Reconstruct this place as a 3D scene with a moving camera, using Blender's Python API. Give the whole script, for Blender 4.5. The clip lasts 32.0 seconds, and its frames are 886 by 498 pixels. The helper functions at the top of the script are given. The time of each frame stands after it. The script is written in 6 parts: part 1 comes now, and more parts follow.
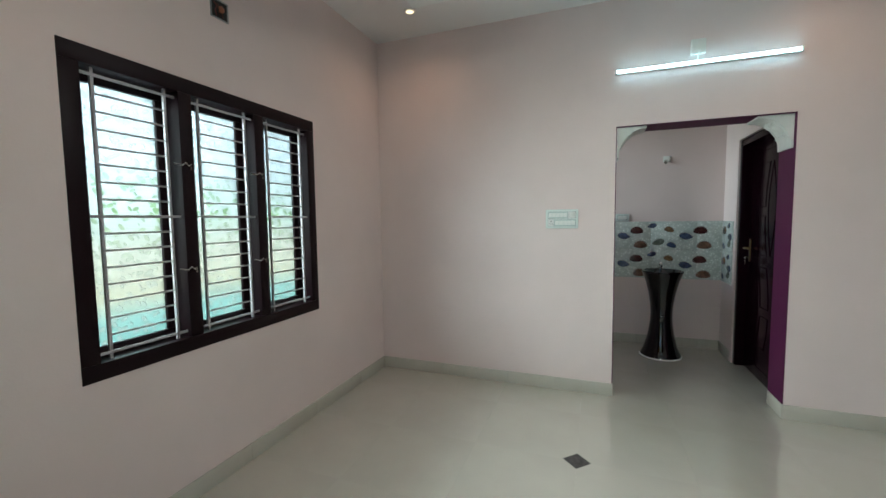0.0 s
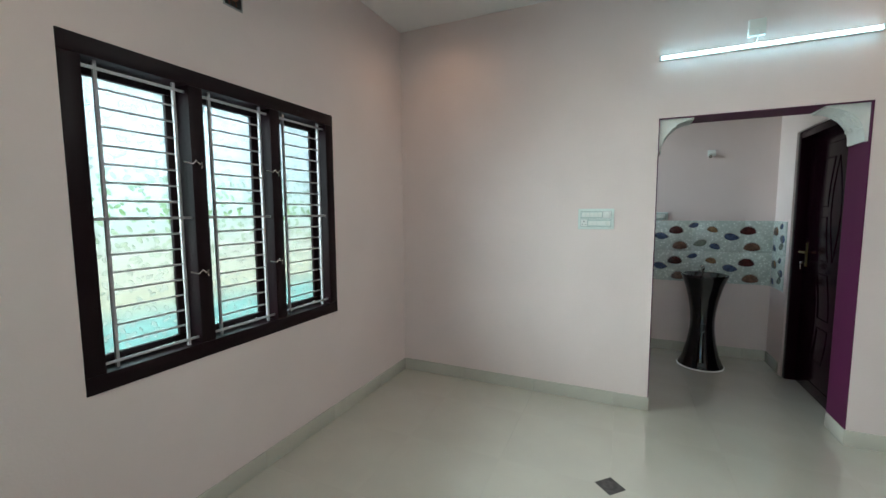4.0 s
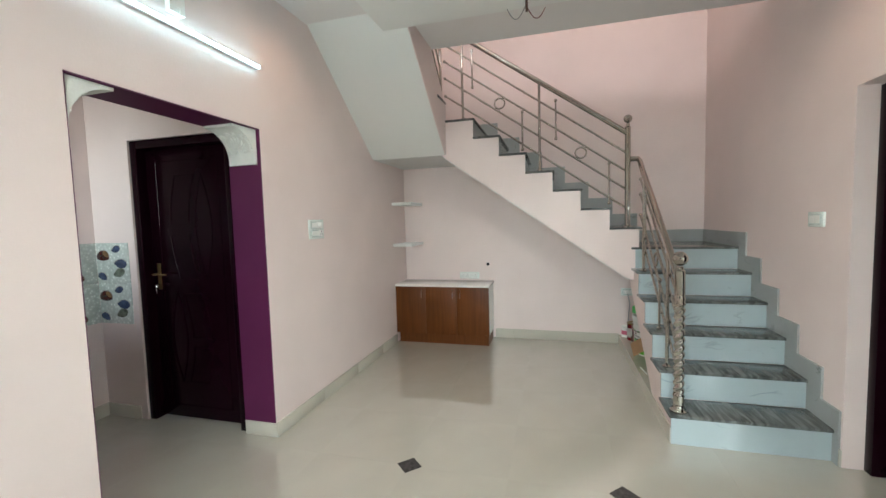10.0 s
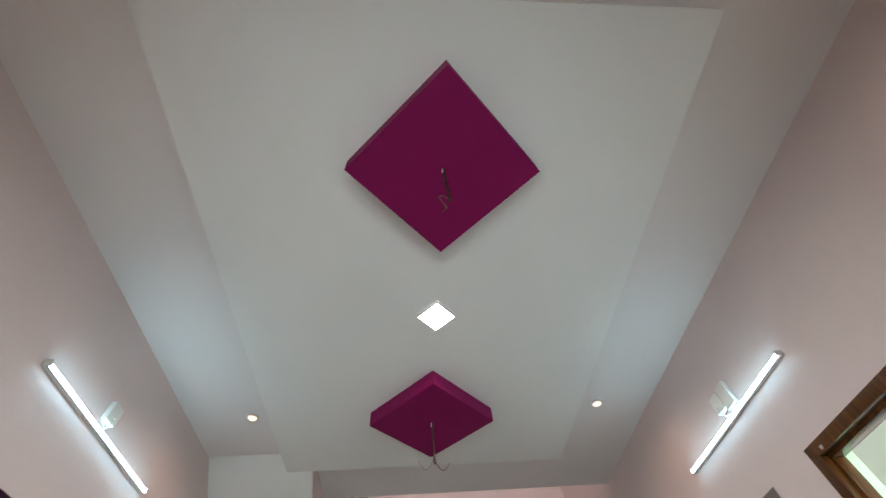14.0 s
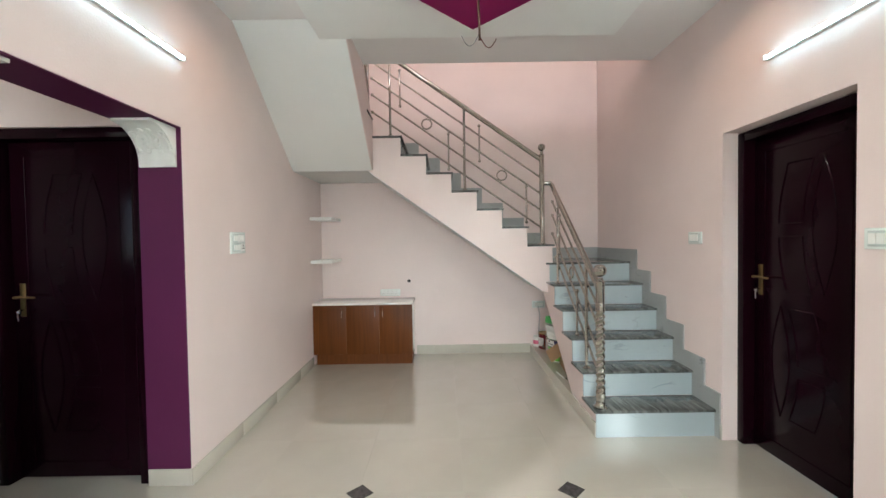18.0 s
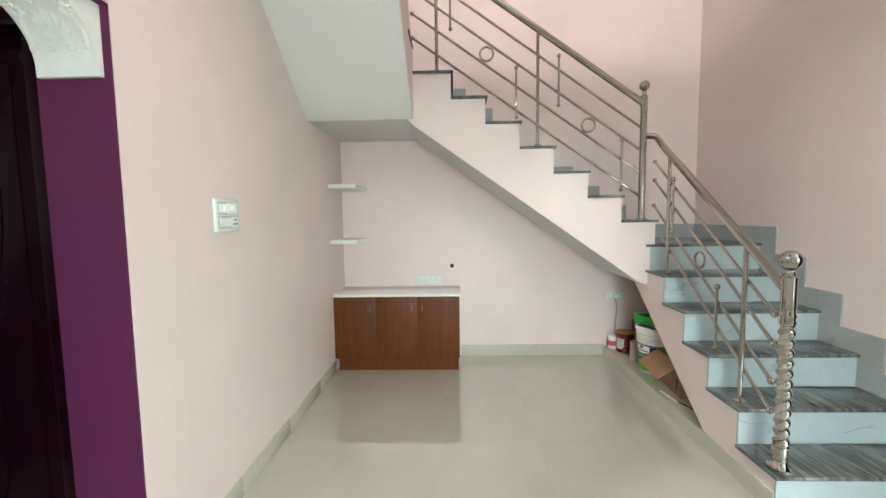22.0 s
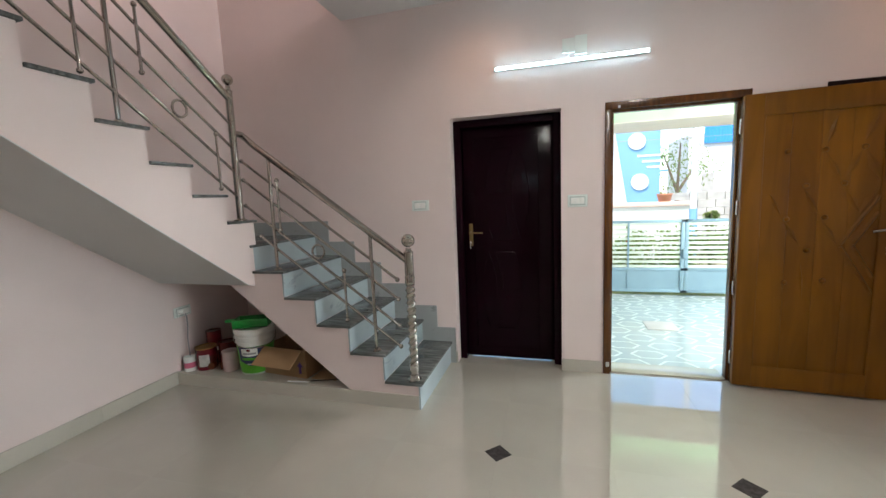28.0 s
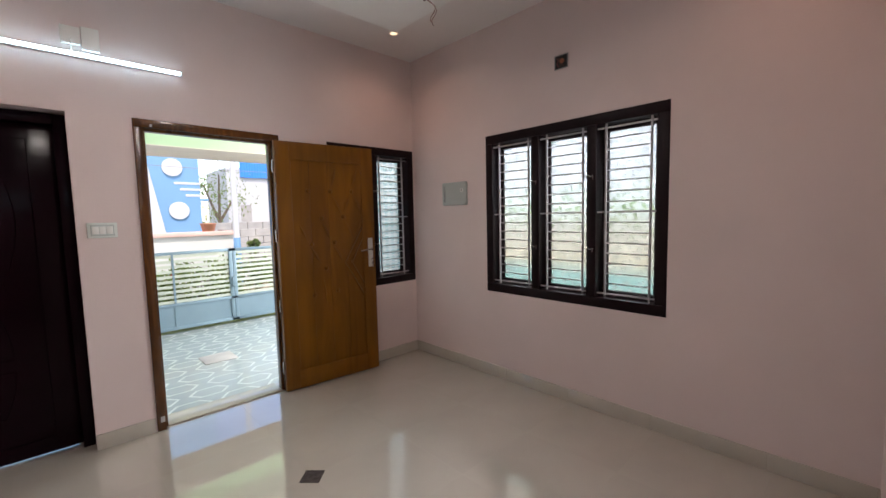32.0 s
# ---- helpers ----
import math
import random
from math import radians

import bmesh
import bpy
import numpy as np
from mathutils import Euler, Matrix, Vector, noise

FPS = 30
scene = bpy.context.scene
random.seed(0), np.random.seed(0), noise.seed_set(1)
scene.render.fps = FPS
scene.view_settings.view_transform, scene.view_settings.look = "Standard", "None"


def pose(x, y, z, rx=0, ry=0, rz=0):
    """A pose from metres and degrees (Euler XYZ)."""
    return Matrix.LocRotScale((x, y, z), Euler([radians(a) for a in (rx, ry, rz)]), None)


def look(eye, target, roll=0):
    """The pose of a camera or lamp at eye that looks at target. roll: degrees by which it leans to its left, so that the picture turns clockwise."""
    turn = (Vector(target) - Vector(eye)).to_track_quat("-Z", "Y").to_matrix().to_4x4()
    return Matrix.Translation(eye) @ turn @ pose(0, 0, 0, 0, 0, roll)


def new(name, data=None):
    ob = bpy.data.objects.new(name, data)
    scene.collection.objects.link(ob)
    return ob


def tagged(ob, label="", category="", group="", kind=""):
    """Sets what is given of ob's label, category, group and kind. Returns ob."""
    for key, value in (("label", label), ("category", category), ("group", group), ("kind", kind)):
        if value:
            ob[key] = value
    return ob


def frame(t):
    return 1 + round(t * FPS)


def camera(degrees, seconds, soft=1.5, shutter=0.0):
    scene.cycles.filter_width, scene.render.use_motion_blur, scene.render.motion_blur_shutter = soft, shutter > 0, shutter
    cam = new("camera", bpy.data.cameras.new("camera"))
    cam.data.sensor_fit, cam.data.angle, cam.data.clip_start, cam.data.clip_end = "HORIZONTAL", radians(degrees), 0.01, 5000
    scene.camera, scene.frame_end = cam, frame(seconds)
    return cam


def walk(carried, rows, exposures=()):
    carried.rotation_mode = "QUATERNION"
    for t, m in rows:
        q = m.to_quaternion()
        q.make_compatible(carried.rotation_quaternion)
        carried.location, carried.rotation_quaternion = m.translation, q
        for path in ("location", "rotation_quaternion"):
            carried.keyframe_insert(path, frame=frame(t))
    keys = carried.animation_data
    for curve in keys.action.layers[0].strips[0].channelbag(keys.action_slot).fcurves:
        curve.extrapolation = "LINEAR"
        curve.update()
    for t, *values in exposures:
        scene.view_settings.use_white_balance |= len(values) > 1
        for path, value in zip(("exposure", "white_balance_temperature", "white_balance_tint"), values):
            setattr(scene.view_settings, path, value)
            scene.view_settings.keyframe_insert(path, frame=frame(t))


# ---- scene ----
cam = camera(95.6, 32.0)
PATH = [
    (0, (0.243, 0.34, 1.416), (-0.462, 2.206, 1.269), -0.7),
    (0.5, (0.235, 0.367, 1.444), (-0.648, 2.153, 1.271), -0.4),
    (1, (0.23, 0.368, 1.456), (-0.805, 2.07, 1.272), 0.1),
    (1.5, (0.229, 0.361, 1.462), (-0.928, 1.982, 1.271), 0.5),
    (2, (0.218, 0.352, 1.463), (-1.011, 1.918, 1.274), 0.8),
    (2.5, (0.224, 0.361, 1.46), (-1.022, 1.914, 1.273), 0.9),
    (3, (0.22, 0.4, 1.455), (-0.962, 2.003, 1.27), 0.8),
    (3.5, (0.191, 0.449, 1.458), (-0.843, 2.151, 1.275), 0.2),
    (4, (0.186, 0.502, 1.465), (-0.631, 2.318, 1.282), -0.3),
    (4.5, (0.182, 0.586, 1.465), (-0.369, 2.5, 1.278), -0.6),
    (6.5, (-0.162, 0.927, 1.404), (0.406, 2.84, 1.268), -0.7),
    (7, (-0.283, 1.015, 1.455), (0.565, 2.819, 1.295), -0.6),
    (7.5, (-0.44, 1.121, 1.425), (0.681, 2.771, 1.279), -0.9),
    (8, (-0.532, 1.267, 1.425), (0.825, 2.729, 1.276), -1.2),
    (8.5, (-0.639, 1.407, 1.45), (0.924, 2.645, 1.298), -1.5),
    (9, (-0.739, 1.559, 1.45), (0.989, 2.554, 1.304), -1.7),
    (9.5, (-0.775, 1.708, 1.448), (1.075, 2.454, 1.302), -1.8),
    (10, (-0.793, 1.85, 1.461), (1.131, 2.38, 1.323), -1.6),
    (10.5, (-0.821, 1.993, 1.46), (1.142, 2.362, 1.362), -1.5),
    (11, (-0.881, 2.017, 1.472), (1.101, 2.288, 1.499), -1.4),
    (11.5, (-0.98, 2.071, 1.479), (0.986, 2.254, 1.798), -1.8),
    (12, (-1.037, 2.087, 1.418), (0.817, 2.182, 2.164), -2.5),
    (12.5, (-1.093, 2.087, 1.311), (0.506, 2.087, 2.512), -3.8),
    (13, (-1.133, 2.083, 1.202), (0.143, 2.0, 2.739), -5.7),
    (13.5, (-1.135, 2.092, 1.185), (-0.075, 1.958, 2.876), -7.6),
    (14, (-1.062, 2.111, 1.203), (0.043, 1.957, 2.863), -7.0),
    (14.5, (-1.019, 2.121, 1.275), (0.342, 1.966, 2.732), -5.0),
    (15, (-0.989, 2.137, 1.363), (0.639, 1.996, 2.515), -3.2),
    (15.5, (-0.966, 2.157, 1.447), (0.855, 2.035, 2.264), -2.0),
    (17.5, (-0.949, 2.19, 1.439), (1.051, 2.171, 1.468), -0.7),
    (18, (-0.851, 2.205, 1.43), (1.149, 2.205, 1.38), -0.9),
    (18.5, (-0.753, 2.232, 1.437), (1.245, 2.254, 1.339), -1.0),
    (19, (-0.639, 2.292, 1.423), (1.357, 2.331, 1.297), -0.9),
    (19.5, (-0.52, 2.374, 1.425), (1.474, 2.425, 1.282), -0.8),
    (20, (-0.388, 2.444, 1.42), (1.605, 2.499, 1.262), -0.7),
    (20.5, (-0.258, 2.49, 1.419), (1.734, 2.557, 1.259), -0.7),
    (21, (-0.115, 2.539, 1.418), (1.878, 2.604, 1.254), -0.7),
    (21.5, (0.029, 2.583, 1.414), (2.021, 2.648, 1.25), -0.7),
    (22, (0.172, 2.613, 1.409), (2.165, 2.667, 1.244), -0.8),
    (22.5, (0.334, 2.651, 1.402), (2.327, 2.681, 1.233), -0.9),
    (23, (0.482, 2.686, 1.4), (2.474, 2.681, 1.218), -0.8),
    (23.5, (0.618, 2.775, 1.407), (2.607, 2.697, 1.21), -0.8),
    (24, (0.658, 2.861, 1.404), (2.636, 2.649, 1.196), -1.2),
    (24.5, (0.621, 2.96, 1.399), (2.564, 2.541, 1.181), -1.7),
    (26.5, (0.858, 3.395, 1.438), (2.228, 1.961, 1.182), -2.9),
    (27, (0.955, 3.484, 1.44), (2.076, 1.846, 1.19), -2.7),
    (27.5, (1.005, 3.569, 1.44), (1.841, 1.769, 1.191), -2.4),
    (28, (1.06, 3.631, 1.448), (1.602, 1.721, 1.207), -2.3),
    (28.5, (1.129, 3.633, 1.46), (1.373, 1.662, 1.222), -2.3),
    (29, (1.169, 3.632, 1.48), (1.113, 1.648, 1.238), -2.5),
    (29.5, (1.177, 3.628, 1.458), (0.826, 1.672, 1.238), -2.5),
    (30, (1.168, 3.631, 1.477), (0.526, 1.75, 1.256), -2.1),
    (30.5, (1.134, 3.62, 1.451), (0.247, 1.838, 1.256), -1.9),
    (31, (1.12, 3.607, 1.449), (0.023, 1.945, 1.267), -1.6),
    (31.5, (1.101, 3.601, 1.445), (-0.158, 2.056, 1.273), -1.4),
    (32, (1.086, 3.604, 1.445), (-0.286, 2.157, 1.28), -1.3),
]
EXPOSURES = [(0.0, 3.27, 6250, -4), (4.0, 3.37, 6100, -6), (8.0, 3.54, 6150, -5), (10.0, 3.90, 6700, 1), (11.0, 4.02, 7050, 4), (13.0, 3.42, 6650, 7), (15.0, 3.32, 6550, 8), (17.5, 3.87, 6800, 6), (20.0, 4.36, 6850, 1), (23.0, 4.34, 6500, -2),
             (24.5, 4.27, 6450, -3), (26.5, 3.84, 6900, 6), (28.0, 3.56, 6700, 6), (29.0, 3.47, 6500, 6), (30.0, 3.25, 6200, 4), (31.0, 3.12, 6700, 12), (32.0, 3.08, 7000, 19)]
walk(cam, [(t, look(eye, target, roll)) for t, eye, target, roll in PATH], EXPOSURES)

# ---------------------------------------------------------------- world, sun, exposure
XW, XE, YS, YN, ZC = -1.655, 4.13, 0.283, 3.708, 3.03
world = bpy.data.worlds.new("world")
scene.world = world
world.use_nodes = True
wn = world.node_tree
sky = wn.nodes.new("ShaderNodeTexSky")
sky.sky_type = "NISHITA"
sky.sun_disc = False
sky.sun_elevation, sky.sun_rotation = radians(62), radians(17)
wn.links.new(sky.outputs[0], wn.nodes["Background"].inputs[0])
wn.nodes["Background"].inputs[1].default_value = 0.057
sun = new("sun", bpy.data.lights.new("sun", "SUN"))
sun.data.energy, sun.data.angle, sun.data.color = 0.62, radians(0.5), (1.0, 0.95, 0.87)
sun.matrix_world = look((0, 0, 20), (-0.30 * 10.6, -0.95 * 10.6, 0))
tagged(sun, kind="structure")
upper = new("upper_window_daylight", bpy.data.lights.new("upper_window_daylight", "AREA"))
upper.data.shape, upper.data.size, upper.data.size_y, upper.data.energy, upper.data.color = "RECTANGLE", 2.2, 0.9, 5.2, (1.0, 0.76, 0.72)
upper.matrix_world = look((XW - 0.05, 2.05, 4.6), (4.0, 2.0, 3.6))
tagged(upper, kind="structure")
# Area lamp added in the west window opening, standing in for daylight.
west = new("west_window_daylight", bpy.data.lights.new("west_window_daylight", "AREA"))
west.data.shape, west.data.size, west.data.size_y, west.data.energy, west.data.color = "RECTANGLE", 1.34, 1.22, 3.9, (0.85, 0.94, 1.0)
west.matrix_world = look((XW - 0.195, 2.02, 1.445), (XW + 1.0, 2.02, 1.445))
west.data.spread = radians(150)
# Added lamp panel out in the yard; brightens the room through the west window.
yard = new("west_sky_stand_in", bpy.data.lights.new("west_sky_stand_in", "AREA"))
yard.data.shape, yard.data.size, yard.data.size_y, yard.data.energy, yard.data.color = "RECTANGLE", 7.0, 2.0, 112.0, (0.84, 0.93, 1.0)
yard.matrix_world = look((-4.5, 0.9, 2.4), (1.5, 2.0, 1.0))
tagged(yard, kind="structure")
# Added in the south window opening as well, to stand in for daylight.
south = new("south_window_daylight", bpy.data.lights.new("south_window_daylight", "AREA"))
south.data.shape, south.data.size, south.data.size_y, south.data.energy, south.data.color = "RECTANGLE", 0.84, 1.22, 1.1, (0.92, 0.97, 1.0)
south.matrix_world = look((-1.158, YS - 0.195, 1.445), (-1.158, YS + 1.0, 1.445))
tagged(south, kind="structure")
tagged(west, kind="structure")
# Added fill lamp in an unseen, made-up opening; brightens the wash area.
wash_fill = new("wash_fill_light", bpy.data.lights.new("wash_fill_light", "AREA"))
wash_fill.data.shape, wash_fill.data.size, wash_fill.data.size_y, wash_fill.data.energy, wash_fill.data.color = "RECTANGLE", 0.65, 0.85, 0.03, (1.0, 0.98, 0.96)
wash_fill.matrix_world = look((-0.56, 4.65, 1.95), (0.6, 4.6, 1.5))
tagged(wash_fill, kind="structure")


# ---------------------------------------------------------------- materials
def material(name, col, rough=0.6, metal=0.0, vary=0.06, scale=3.0, grain=60.0, bump=0.02, coat=0.0, spec=0.5):
    m = bpy.data.materials.new(name)
    m.use_nodes = True
    nt = m.node_tree
    b = nt.nodes["Principled BSDF"]
    tc = nt.nodes.new("ShaderNodeTexCoord")
    n1 = nt.nodes.new("ShaderNodeTexNoise")
    n1.inputs["Scale"].default_value = scale
    n1.inputs["Detail"].default_value = 4
    n2 = nt.nodes.new("ShaderNodeTexNoise")
    n2.inputs["Scale"].default_value = grain
    n2.inputs["Detail"].default_value = 3
    for n in (n1, n2):
        nt.links.new(tc.outputs["Object"], n.inputs["Vector"])
    ramp = nt.nodes.new("ShaderNodeMapRange")
    ramp.inputs[3].default_value, ramp.inputs[4].default_value = 1 - vary, 1 + vary
    ramp.inputs[1].default_value, ramp.inputs[2].default_value = 0.3, 0.7
    nt.links.new(n1.outputs["Fac"], ramp.inputs[0])
    mul = nt.nodes.new("ShaderNodeVectorMath")
    mul.operation = "SCALE"
    mul.inputs[0].default_value = col
    nt.links.new(ramp.outputs[0], mul.inputs["Scale"])
    nt.links.new(mul.outputs[0], b.inputs["Base Color"])
    b.inputs["Roughness"].default_value = rough
    b.inputs["Metallic"].default_value = metal
    b.inputs["Specular IOR Level"].default_value = spec
    if coat:
        b.inputs["Coat Weight"].default_value = coat
        b.inputs["Coat Roughness"].default_value = 0.02
    if bump:
        bp = nt.nodes.new("ShaderNodeBump")
        bp.inputs["Strength"].default_value = bump
        bp.inputs["Distance"].default_value = 0.01
        nt.links.new(n2.outputs["Fac"], bp.inputs["Height"])
        nt.links.new(bp.outputs[0], b.inputs["Normal"])
    return m


def glow(name, col, strength):
    m = bpy.data.materials.new(name)
    m.use_nodes = True
    b = m.node_tree.nodes["Principled BSDF"]
    b.inputs["Base Color"].default_value = (0.8, 0.8, 0.8, 1)
    b.inputs["Emission Color"].default_value = (*col, 1)
    b.inputs["Emission Strength"].default_value = strength
    return m


def grained(name, dark, light, stretch, scale, rough, coat=0.0, band=0.0, spec=0.5):
    """Wood or veined stone: noise drawn out along one axis."""
    m = bpy.data.materials.new(name)
    m.use_nodes = True
    nt = m.node_tree
    b = nt.nodes["Principled BSDF"]
    tc = nt.nodes.new("ShaderNodeTexCoord")
    mp = nt.nodes.new("ShaderNodeMapping")
    mp.inputs["Scale"].default_value = stretch
    nt.links.new(tc.outputs["Object"], mp.inputs["Vector"])
    n1 = nt.nodes.new("ShaderNodeTexNoise")
    n1.inputs["Scale"].default_value, n1.inputs["Detail"].default_value, n1.inputs["Distortion"].default_value = scale, 6, 1.2
    nt.links.new(mp.outputs[0], n1.inputs["Vector"])
    n2 = nt.nodes.new("ShaderNodeTexNoise")
    n2.inputs["Scale"].default_value, n2.inputs["Detail"].default_value = 1.6, 2
    nt.links.new(tc.outputs["Object"], n2.inputs["Vector"])
    r = nt.nodes.new("ShaderNodeValToRGB")
    r.color_ramp.elements[0].position, r.color_ramp.elements[1].position = 0.34, 0.66
    r.color_ramp.elements[0].color, r.color_ramp.elements[1].color = (*dark, 1), (*light, 1)
    nt.links.new(n1.outputs["Fac"], r.inputs[0])
    info = nt.nodes.new("ShaderNodeObjectInfo")
    add = nt.nodes.new("ShaderNodeMath")
    add.operation = "MULTIPLY_ADD"
    add.inputs[1].default_value, add.inputs[2].default_value = band, 1 - band / 2
    nt.links.new(info.outputs["Random"], add.inputs[0])
    mr = nt.nodes.new("ShaderNodeMapRange")
    mr.inputs[1].default_value, mr.inputs[2].default_value = 0.3, 0.7
    mr.inputs[3].default_value, mr.inputs[4].default_value = 0.85, 1.15
    nt.links.new(n2.outputs["Fac"], mr.inputs[0])
    mm = nt.nodes.new("ShaderNodeMath")
    mm.operation = "MULTIPLY"
    nt.links.new(add.outputs[0], mm.inputs[0])
    nt.links.new(mr.outputs[0], mm.inputs[1])
    sc = nt.nodes.new("ShaderNodeVectorMath")
    sc.operation = "SCALE"
    nt.links.new(r.outputs[0], sc.inputs[0])
    nt.links.new(mm.outputs[0], sc.inputs["Scale"])
    nt.links.new(sc.outputs[0], b.inputs["Base Color"])
    bp = nt.nodes.new("ShaderNodeBump")
    bp.inputs["Strength"].default_value, bp.inputs["Distance"].default_value = 0.05, 0.004
    nt.links.new(n1.outputs["Fac"], bp.inputs["Height"])
    nt.links.new(bp.outputs[0], b.inputs["Normal"])
    b.inputs["Roughness"].default_value = rough
    b.inputs["Specular IOR Level"].default_value = spec
    b.inputs["Coat Weight"].default_value = coat
    b.inputs["Coat Roughness"].default_value = 0.1
    return m


def veined(name, ground, vein, scale, rough):
    """Pale marble crossed by a few thin broken veins."""
    m = material(name, ground, rough, vary=0.07, scale=2.5, grain=50, bump=0.0)
    nt = m.node_tree
    b = nt.nodes["Principled BSDF"]
    tc = nt.nodes.new("ShaderNodeTexCoord")
    mp = nt.nodes.new("ShaderNodeMapping")
    mp.inputs["Rotation"].default_value = (0.6, 0.5, 0.9)
    mp.inputs["Scale"].default_value = (1.0, 1.0, 2.2)
    nt.links.new(tc.outputs["Object"], mp.inputs["Vector"])
    line = nt.nodes.new("ShaderNodeTexNoise")
    line.inputs["Scale"].default_value, line.inputs["Detail"].default_value, line.inputs["Distortion"].default_value = scale, 5, 0.8
    patch = nt.nodes.new("ShaderNodeTexNoise")
    patch.inputs["Scale"].default_value, patch.inputs["Detail"].default_value = scale * 1.7, 2
    for n in (line, patch):
        nt.links.new(mp.outputs[0], n.inputs["Vector"])
    r = nt.nodes.new("ShaderNodeValToRGB")
    e = r.color_ramp.elements
    e[0].position, e[0].color = 0.483, (0, 0, 0, 1)
    e[1].position, e[1].color = 0.496, (1, 1, 1, 1)
    k = e.new(0.509)
    k.color = (0, 0, 0, 1)
    nt.links.new(line.outputs["Fac"], r.inputs[0])
    mr = nt.nodes.new("ShaderNodeMapRange")
    mr.inputs[1].default_value, mr.inputs[2].default_value = 0.53, 0.66
    nt.links.new(patch.outputs["Fac"], mr.inputs[0])
    mul = nt.nodes.new("ShaderNodeMath")
    mul.operation = "MULTIPLY"
    nt.links.new(r.outputs[0], mul.inputs[0])
    nt.links.new(mr.outputs[0], mul.inputs[1])
    old = b.inputs["Base Color"].links[0].from_socket
    mix = nt.nodes.new("ShaderNodeMix")
    mix.data_type = "RGBA"
    nt.links.new(mul.outputs[0], mix.inputs[0])
    nt.links.new(old, mix.inputs[6])
    mix.inputs[7].default_value = (*vein, 1)
    nt.links.new(mix.outputs[2], b.inputs["Base Color"])
    return m


PINK = material("pale_pink_wall_paint", (0.715, 0.60, 0.574), 0.55, vary=0.04, scale=1.6, grain=90, bump=0.07, spec=0.35)
WHITE_CEIL = material("white_ceiling_paint", (0.79, 0.80, 0.775), 0.6, vary=0.025, scale=1.2, grain=140, bump=0.04, spec=0.3)
# Outer ceiling, slightly darker and pinker than the dropped panel.
CEIL_EDGE = material("faint_pink_white_ceiling", (0.755, 0.73, 0.715), 0.6, vary=0.025, scale=1.2, grain=140, bump=0.04, spec=0.3)
PURPLE = material("deep_purple_paint", (0.086, 0.015, 0.053), 0.55, vary=0.05, scale=3, grain=150, bump=0.03, spec=0.15)
MAGENTA = material("magenta_paint", (0.21, 0.002, 0.075), 0.6, vary=0.05, scale=3, grain=150, bump=0.03, spec=0.2)
FLOOR_TILE = material("cream_vitrified_tile", (0.455, 0.425, 0.372), 0.0, vary=0.05, scale=2.2, grain=25, bump=0.0, spec=0.6, coat=0.7)
for k, v in (("IOR", 1.65), ("Coat IOR", 1.7), ("Coat Weight", 1.0), ("Coat Roughness", 0.0)):
    FLOOR_TILE.node_tree.nodes["Principled BSDF"].inputs[k].default_value = v
SKIRT_TILE = material("cream_skirting_tile", (0.50, 0.467, 0.40), 0.05, vary=0.05, scale=3, grain=30, bump=0.0, spec=0.6, coat=0.3)
GROUT = material("grey_grout", (0.47, 0.44, 0.39), 0.5, vary=0.1, scale=9)
DARK_STONE = material("dark_grey_granite_inset", (0.05, 0.045, 0.045), 0.2, vary=0.35, scale=40, grain=120, bump=0.02)
DOOR_DARK = material("polished_dark_maroon_wood", (0.0075, 0.0011, 0.0034), 0.17, vary=0.15, scale=5, grain=40, bump=0.015, spec=0.09)
FRAME_DARK = material("dark_brown_window_paint", (0.009, 0.003, 0.0045), 0.4, vary=0.2, scale=5, grain=60, bump=0.03, spec=0.15)
TEAK = grained("varnished_teak", (0.138, 0.050, 0.0035), (0.200, 0.078, 0.0048), (4.0, 4.0, 0.45), 2.0, 0.36, 0.06, 0.12, 0.25)
PORCH_GREEN = material("porch_pale_green_paint", (0.52, 0.73, 0.47), 0.6, vary=0.04)
TEAK_FRAME = grained("teak_door_frame", (0.060, 0.019, 0.004), (0.12, 0.042, 0.007), (9, 9, 0.7), 2.5, 0.22, 0.0, 0.1, 0.5)
LAMINATE = grained("brown_wood_laminate", (0.090, 0.027, 0.006), (0.120, 0.036, 0.008), (14, 14, 0.6), 2.0, 0.4, 0.0, 0.02, 0.2)
WHITE_TOP = material("white_polished_counter", (0.78, 0.75, 0.72), 0.12, vary=0.03, scale=4, bump=0.0)
WHITE_BOARD = material("white_board", (0.74, 0.74, 0.71), 0.35, vary=0.02, bump=0.0)
PLASTIC = material("white_switch_plastic", (0.78, 0.79, 0.75), 0.3, vary=0.02, bump=0.0)
PLASTIC_DARK = material("grey_plastic", (0.25, 0.25, 0.25), 0.4, vary=0.03, bump=0.0)
# Flat black that paints the shade inside sockets, cable hole and wall box.
BLACK_HOLE = material("flat_black", (0.01, 0.01, 0.01), 0.7, vary=0.1, bump=0.0)
GREY_BOX = material("grey_green_painted_steel", (0.42, 0.46, 0.44), 0.4, vary=0.04, bump=0.02)
STEEL = material("polished_stainless_steel", (0.45, 0.43, 0.39), 0.06, 1.0, vary=0.04, scale=8, grain=90, bump=0.01)
CHROME = material("chrome", (0.62, 0.61, 0.59), 0.2, 1.0, vary=0.02, bump=0.0)
BRASS = material("antique_brass", (0.30, 0.21, 0.09), 0.32, 1.0, vary=0.1, scale=20, bump=0.01)
GRILL = material("grey_painted_iron_bar", (0.36, 0.34, 0.35), 0.45, 0.3, vary=0.08, scale=12, bump=0.02)
TREAD = grained("grey_veined_granite", (0.040, 0.043, 0.042), (0.148, 0.158, 0.153), (2.2, 16, 6), 1.6, 0.14)
